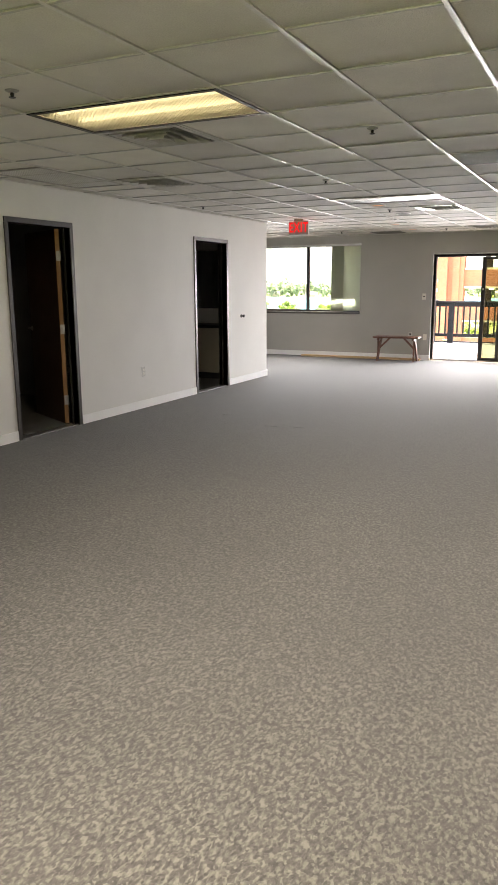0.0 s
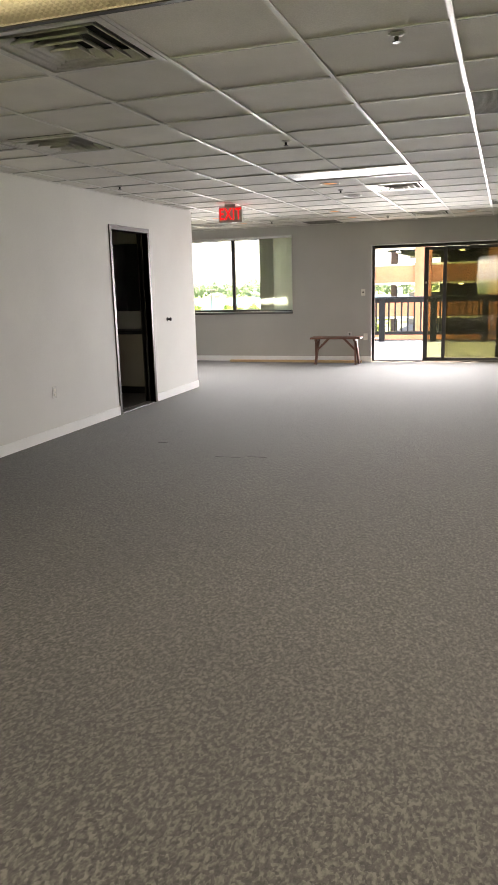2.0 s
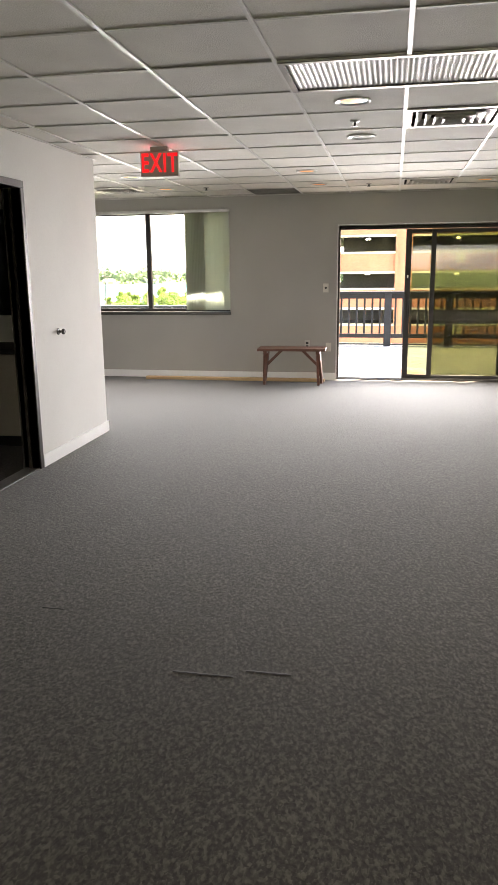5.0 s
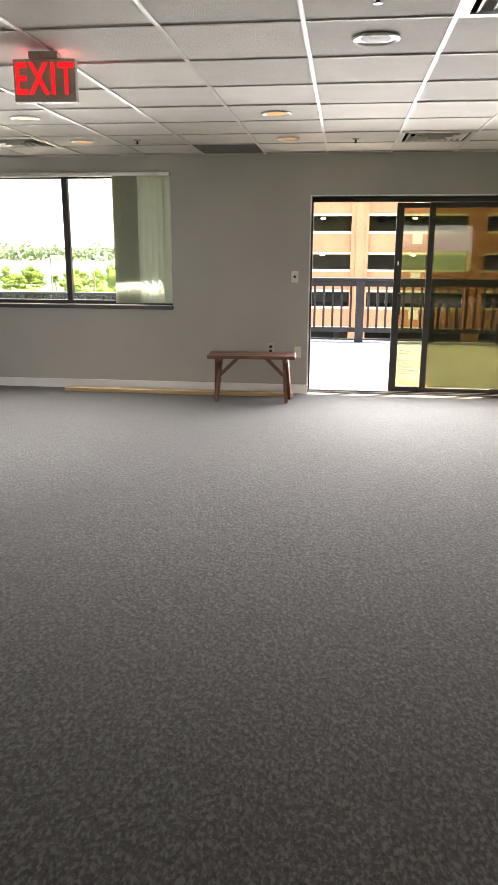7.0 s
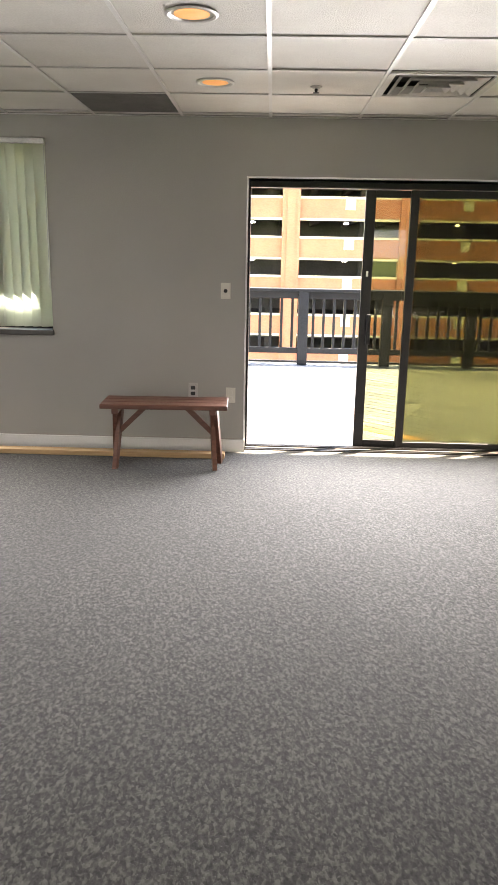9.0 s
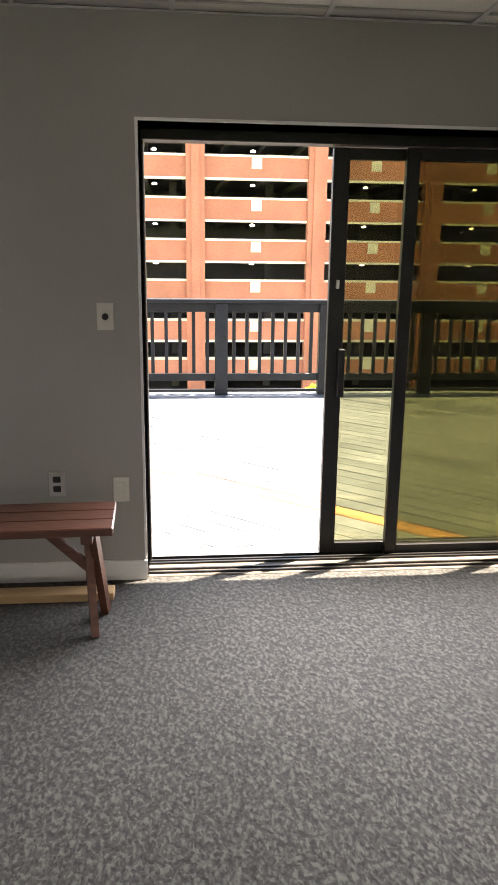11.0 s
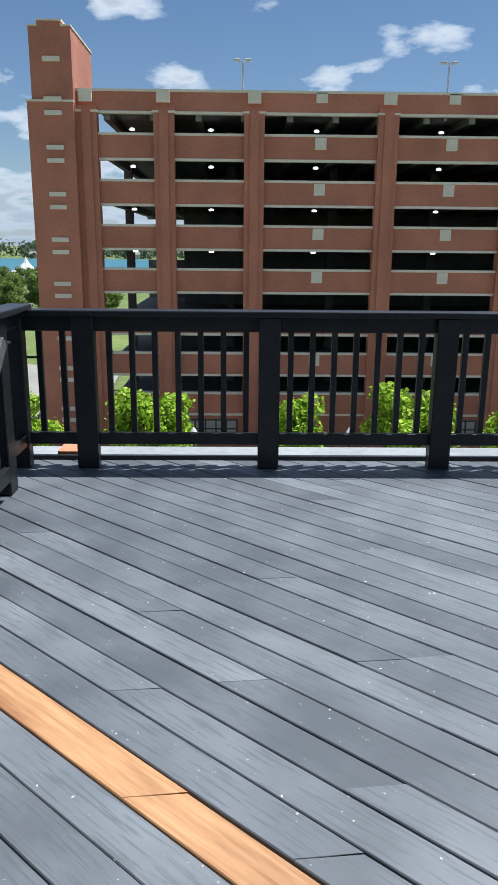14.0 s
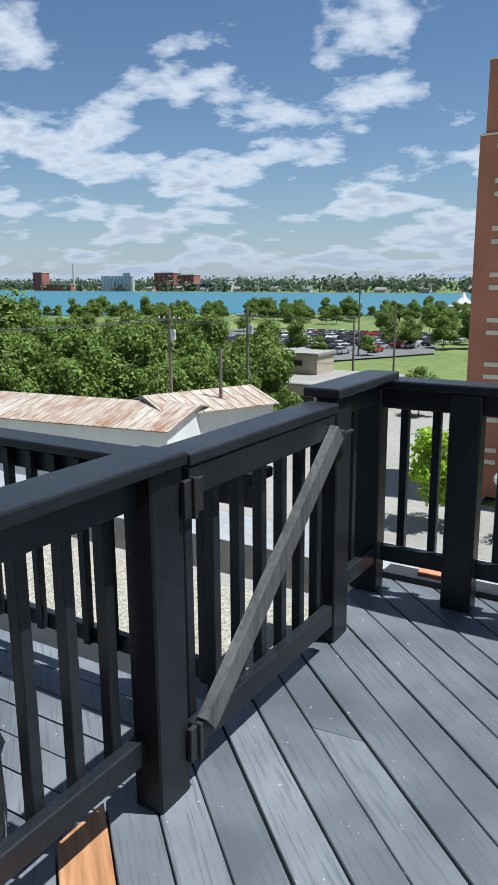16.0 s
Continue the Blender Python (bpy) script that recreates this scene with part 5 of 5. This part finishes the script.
part("rear_wall", boxes((COLS[1], COLS[-1], 17.0, 17.3, GZ, 9.3)), M["concrete"], g)
for x in range(-11, 50, 8):
    part("inner_column", boxes((x - .3, x + .3, 9, 9.6, GZ, 9.8)), M["concrete"], g)
# ground floor front
for i, (c0, c1) in enumerate(zip(COLS, COLS[1:])):
    x0, x1 = c0 + 0.66, c1 - 0.66
    sf = part("shopfront", boxes((x0, x1, 0.1, 0.3, GZ, -10.42)), M["brick"], g)
    if i in (1, 3):
        gl = part("window", boxes((x0 + 0.4, x1 - 0.4, 0.03, 0.09, GZ + 0.6, -10.7)), M["dim_room"], g)
        nb = int((x1 - x0) / 0.8)
        for q in range(nb + 1):
            xx = x0 + 0.4 + (x1 - x0 - 0.8) * q / nb
            part("mullion", boxes((xx - 0.05, xx + 0.05, -0.02, 0.03, GZ + 0.6, -10.7)), M["black"], gl)
        for zz in (GZ + 1.0, -11.4, -10.75):
            part("mullion", boxes((x0 + 0.4, x1 - 0.4, -0.024, -0.02, zz - 0.05, zz + 0.05)), M["black"], gl)
# stair tower
for b in ((-15.85, -12.92, -0.9, 6.0, GZ, 10.1), (-15.55, -12.92, -0.75, 6.0, 10.1, 14.1), (-15.55, -15.0, -0.75, 6, 14.1, 14.45), (-13.5, -12.92, -0.75, 6, 14.1, 14.45), (-15.0, -13.5, -0.75, 6, 14.1, 14.75)):
    part("tower_stage", boxes(b), M["brick"], g)
part("coping", boxes((-15.6, -14.98, -0.8, 6.05, 14.45, 14.55), (-13.52, -12.87, -0.8, 6.05, 14.45, 14.55), (-15.05, -13.45, -0.8, 6.05, 14.75, 14.85), (-15.9, -12.9, -0.95, -0.6, 10.1, 10.22)), M["cream"], g)
for k in range(8):
    z = 10.25 - PIT * k
    for dz, w in ((0.0, 0.55), (0.8, 0.55)):
        part("tower_band", boxes((-14.2 - w, -14.2 + w, -1.0, -0.9 if z + dz < 9.9 else -0.6, z - dz - 0.14, z - dz + 0.14)), M["cream"], g)
part("tower_band", boxes((-14.75, -13.65, -0.85, -0.75, 12.45, 12.75)), M["cream"], g)
for x in (-2.17, 11.25, 25.0):
    t = thing("roof_lamp", pose(x, GY + 0.7, TOPZ - 1.6), "twin headed lamp mast on the garage roof", "lamp mast", "lamp masts on the garage roof")
    part("mast", tube(bmesh.new(), ((0.07, 0), (0.05, 3.5)), 8), M["grey_far"], t)
    for s in (-1, 1):
        part("head", softened(boxes((s * 0.35 - 0.2, s * 0.35 + 0.2, -0.18, 0.18, 3.42, 3.58)), 0.03, 1), M["grey_far"], t)
for x in (-5.0, -11.5, 4.2, 12.0):
    t = thing("street_lamp", pose(x, 56.5, GZ), "black street lamp post with white globe", "street lamp", "street lamps")
    part("post", tube(bmesh.new(), ((0.14, 0), (0.07, 0.6), (0.05, 3.3)), 10), M["black"], t)
    part("globe", tube(bmesh.new(), ((0.08, 3.3), (0.22, 3.5), (0.23, 3.7), (0.12, 3.9), (0.02, 4.05)), 12), M["white"], t)


# ---------------------------------------------------------------- deck surfaces, built of single boards
setting("parapet_coping", boxes((-12, 12, 19.56, 20.05, -0.4, -0.17)), M["membrane"], "pale metal roof edge beyond the railing", "coping")
setting("gutter_ledge", boxes((-3.95, 12, 19.24, 19.555, -0.3, -0.10)), M["black"], "dark roofing ledge between deck edge and coping", "ledge")
setting("gravel_roof", boxes((-12, -3.96, 18.3, 19.22, -0.5, -0.30)), M["gravel"], "gravel covered flat roof beside the deck", "roof")
setting("lower_facade", boxes((XW - 0.14, XE + 0.14, YS - 0.14, FAR + 0.28, GZ, -0.2)), M["tan"], "storeys of the building below the office", "facade")
setting("deck_building", boxes((-12, 12, FAR + 0.28, 19.7, GZ, -0.55)), M["tan"], "lower roof carrying the deck", "facade")

M["terracotta"] = surface("terracotta_clay", (0.42, 0.16, 0.08), (0.56, 0.24, 0.13), 12, 90, 0.75, bump=0.2)
tagged(part("terracotta_block", softened(boxes((-3.70, -3.47, 19.26, 19.54, -0.10, 0.012)), 0.006, 2), M["terracotta"]), "orange terracotta block lying on the roof edge behind the railing", "clay block")

deck = setting("deck", boxes((-3.95, 9.0, FAR + 0.28, 19.22, -0.30, DECK - 0.045)), M["black"], "weathered grey painted deck of diagonal boards", "deck")
DX0, DX1, DY0, DY1 = -3.94, 8.9, FAR + 0.45, 19.20
A42 = radians(-42)
DV, NV = Vector((math.cos(A42), math.sin(A42))), Vector((math.sin(radians(42)), math.cos(radians(42))))


def clipped(poly, lim):
    for ax, v, keep in lim:
        out = []
        for i, p in enumerate(poly):
            q = poly[(i + 1) % len(poly)]
            a, b = (p[ax] - v) * keep, (q[ax] - v) * keep
            if a >= 0:
                out.append(p)
            if a * b < 0:
                out.append(p.lerp(q, a / (a - b)))
        poly = out
        if len(poly) < 3:
            return []
    return poly


def slab_from(poly, z0, z1):
    bm = bmesh.new()
    c = sum(poly, Vector((0, 0))) / len(poly)
    lo = [bm.verts.new((p.x, p.y, z0)) for p in poly]
    mid = [bm.verts.new((p.x, p.y, z1 - 0.004)) for p in poly]
    top = [bm.verts.new((p.x + (c.x - p.x) * 0 - NV.x * 0.003 * (1 if (p - c).dot(NV) > 0 else -1), p.y - NV.y * 0.003 * (1 if (p - c).dot(NV) > 0 else -1), z1)) for p in poly]
    n = len(poly)
    for a, b in ((lo, mid), (mid, top)):
        for i in range(n):
            bm.faces.new((a[i], a[(i + 1) % n], b[(i + 1) % n], b[i]))
    bm.faces.new(top)
    bmesh.ops.recalc_face_normals(bm, faces=bm.faces)
    return bm


rng = random.Random(21)
lim = ((0, DX0, 1), (0, DX1, -1), (1, DY0, 1), (1, DY1, -1))
PITCH = 0.1441
for k in range(-36, 44):
    n0 = 9.993 + k * PITCH
    orange = k == 0
    cuts = [-40]
    s = -14.6 + rng.uniform(0, 2.5)
    while s < 2:
        cuts.append(s)
        s += rng.choice((2.44, 3.05, 3.66)) + rng.uniform(-0.05, 0.05)
    cuts.append(40)
    if orange:
        cuts = [-40, -12.63, 40]
    for s0, s1 in zip(cuts, cuts[1:]):
        g0, g1 = n0 + rng.uniform(0.001, 0.005), n0 + PITCH - rng.uniform(0.001, 0.006)
        poly = [DV * (s0 + 0.0015) + NV * g0, DV * (s1 - 0.0015) + NV * g0, DV * (s1 - 0.0015) + NV * g1, DV * (s0 + 0.0015) + NV * g1]
        # butt joints are sawn along the joists
        if s0 > -39:
            poly[0] -= DV * 0.06
            poly[3] += DV * 0.06
        if s1 < 39:
            poly[1] -= DV * 0.06
            poly[2] += DV * 0.06
        poly = clipped(poly, lim)
        if len(poly) < 3:
            continue
        part("board", slab_from(poly, DECK - 0.036, DECK + rng.uniform(-0.002, 0.001)), M["new_plank"] if orange else M["deck"], deck, "raw new pine replacement board" if orange else "")
part("board", softened(boxes((DX0, DX1, FAR + 0.285, FAR + 0.446, DECK - 0.036, DECK)), 0.004, 1), M["deck"], deck)
part("edge_board", boxes((DX0, DX1, 19.202, 19.238, -0.2, DECK + 0.03)), M["rail"], deck, "dark edge board under the railing")
low = setting("lower_deck", boxes((-12, -3.96, FAR + 0.28, 18.28, -0.5, -0.29)), M["black"], "lower neighbouring deck of grey boards", "deck")
for i in range(25):
    y = FAR + 0.30 + i * 0.147
    part("board", boxes((-11.9, -3.965, y + 0.004, y + 0.143, -0.289, -0.25 + rng.uniform(-0.002, 0.001))), M["deck"], low)
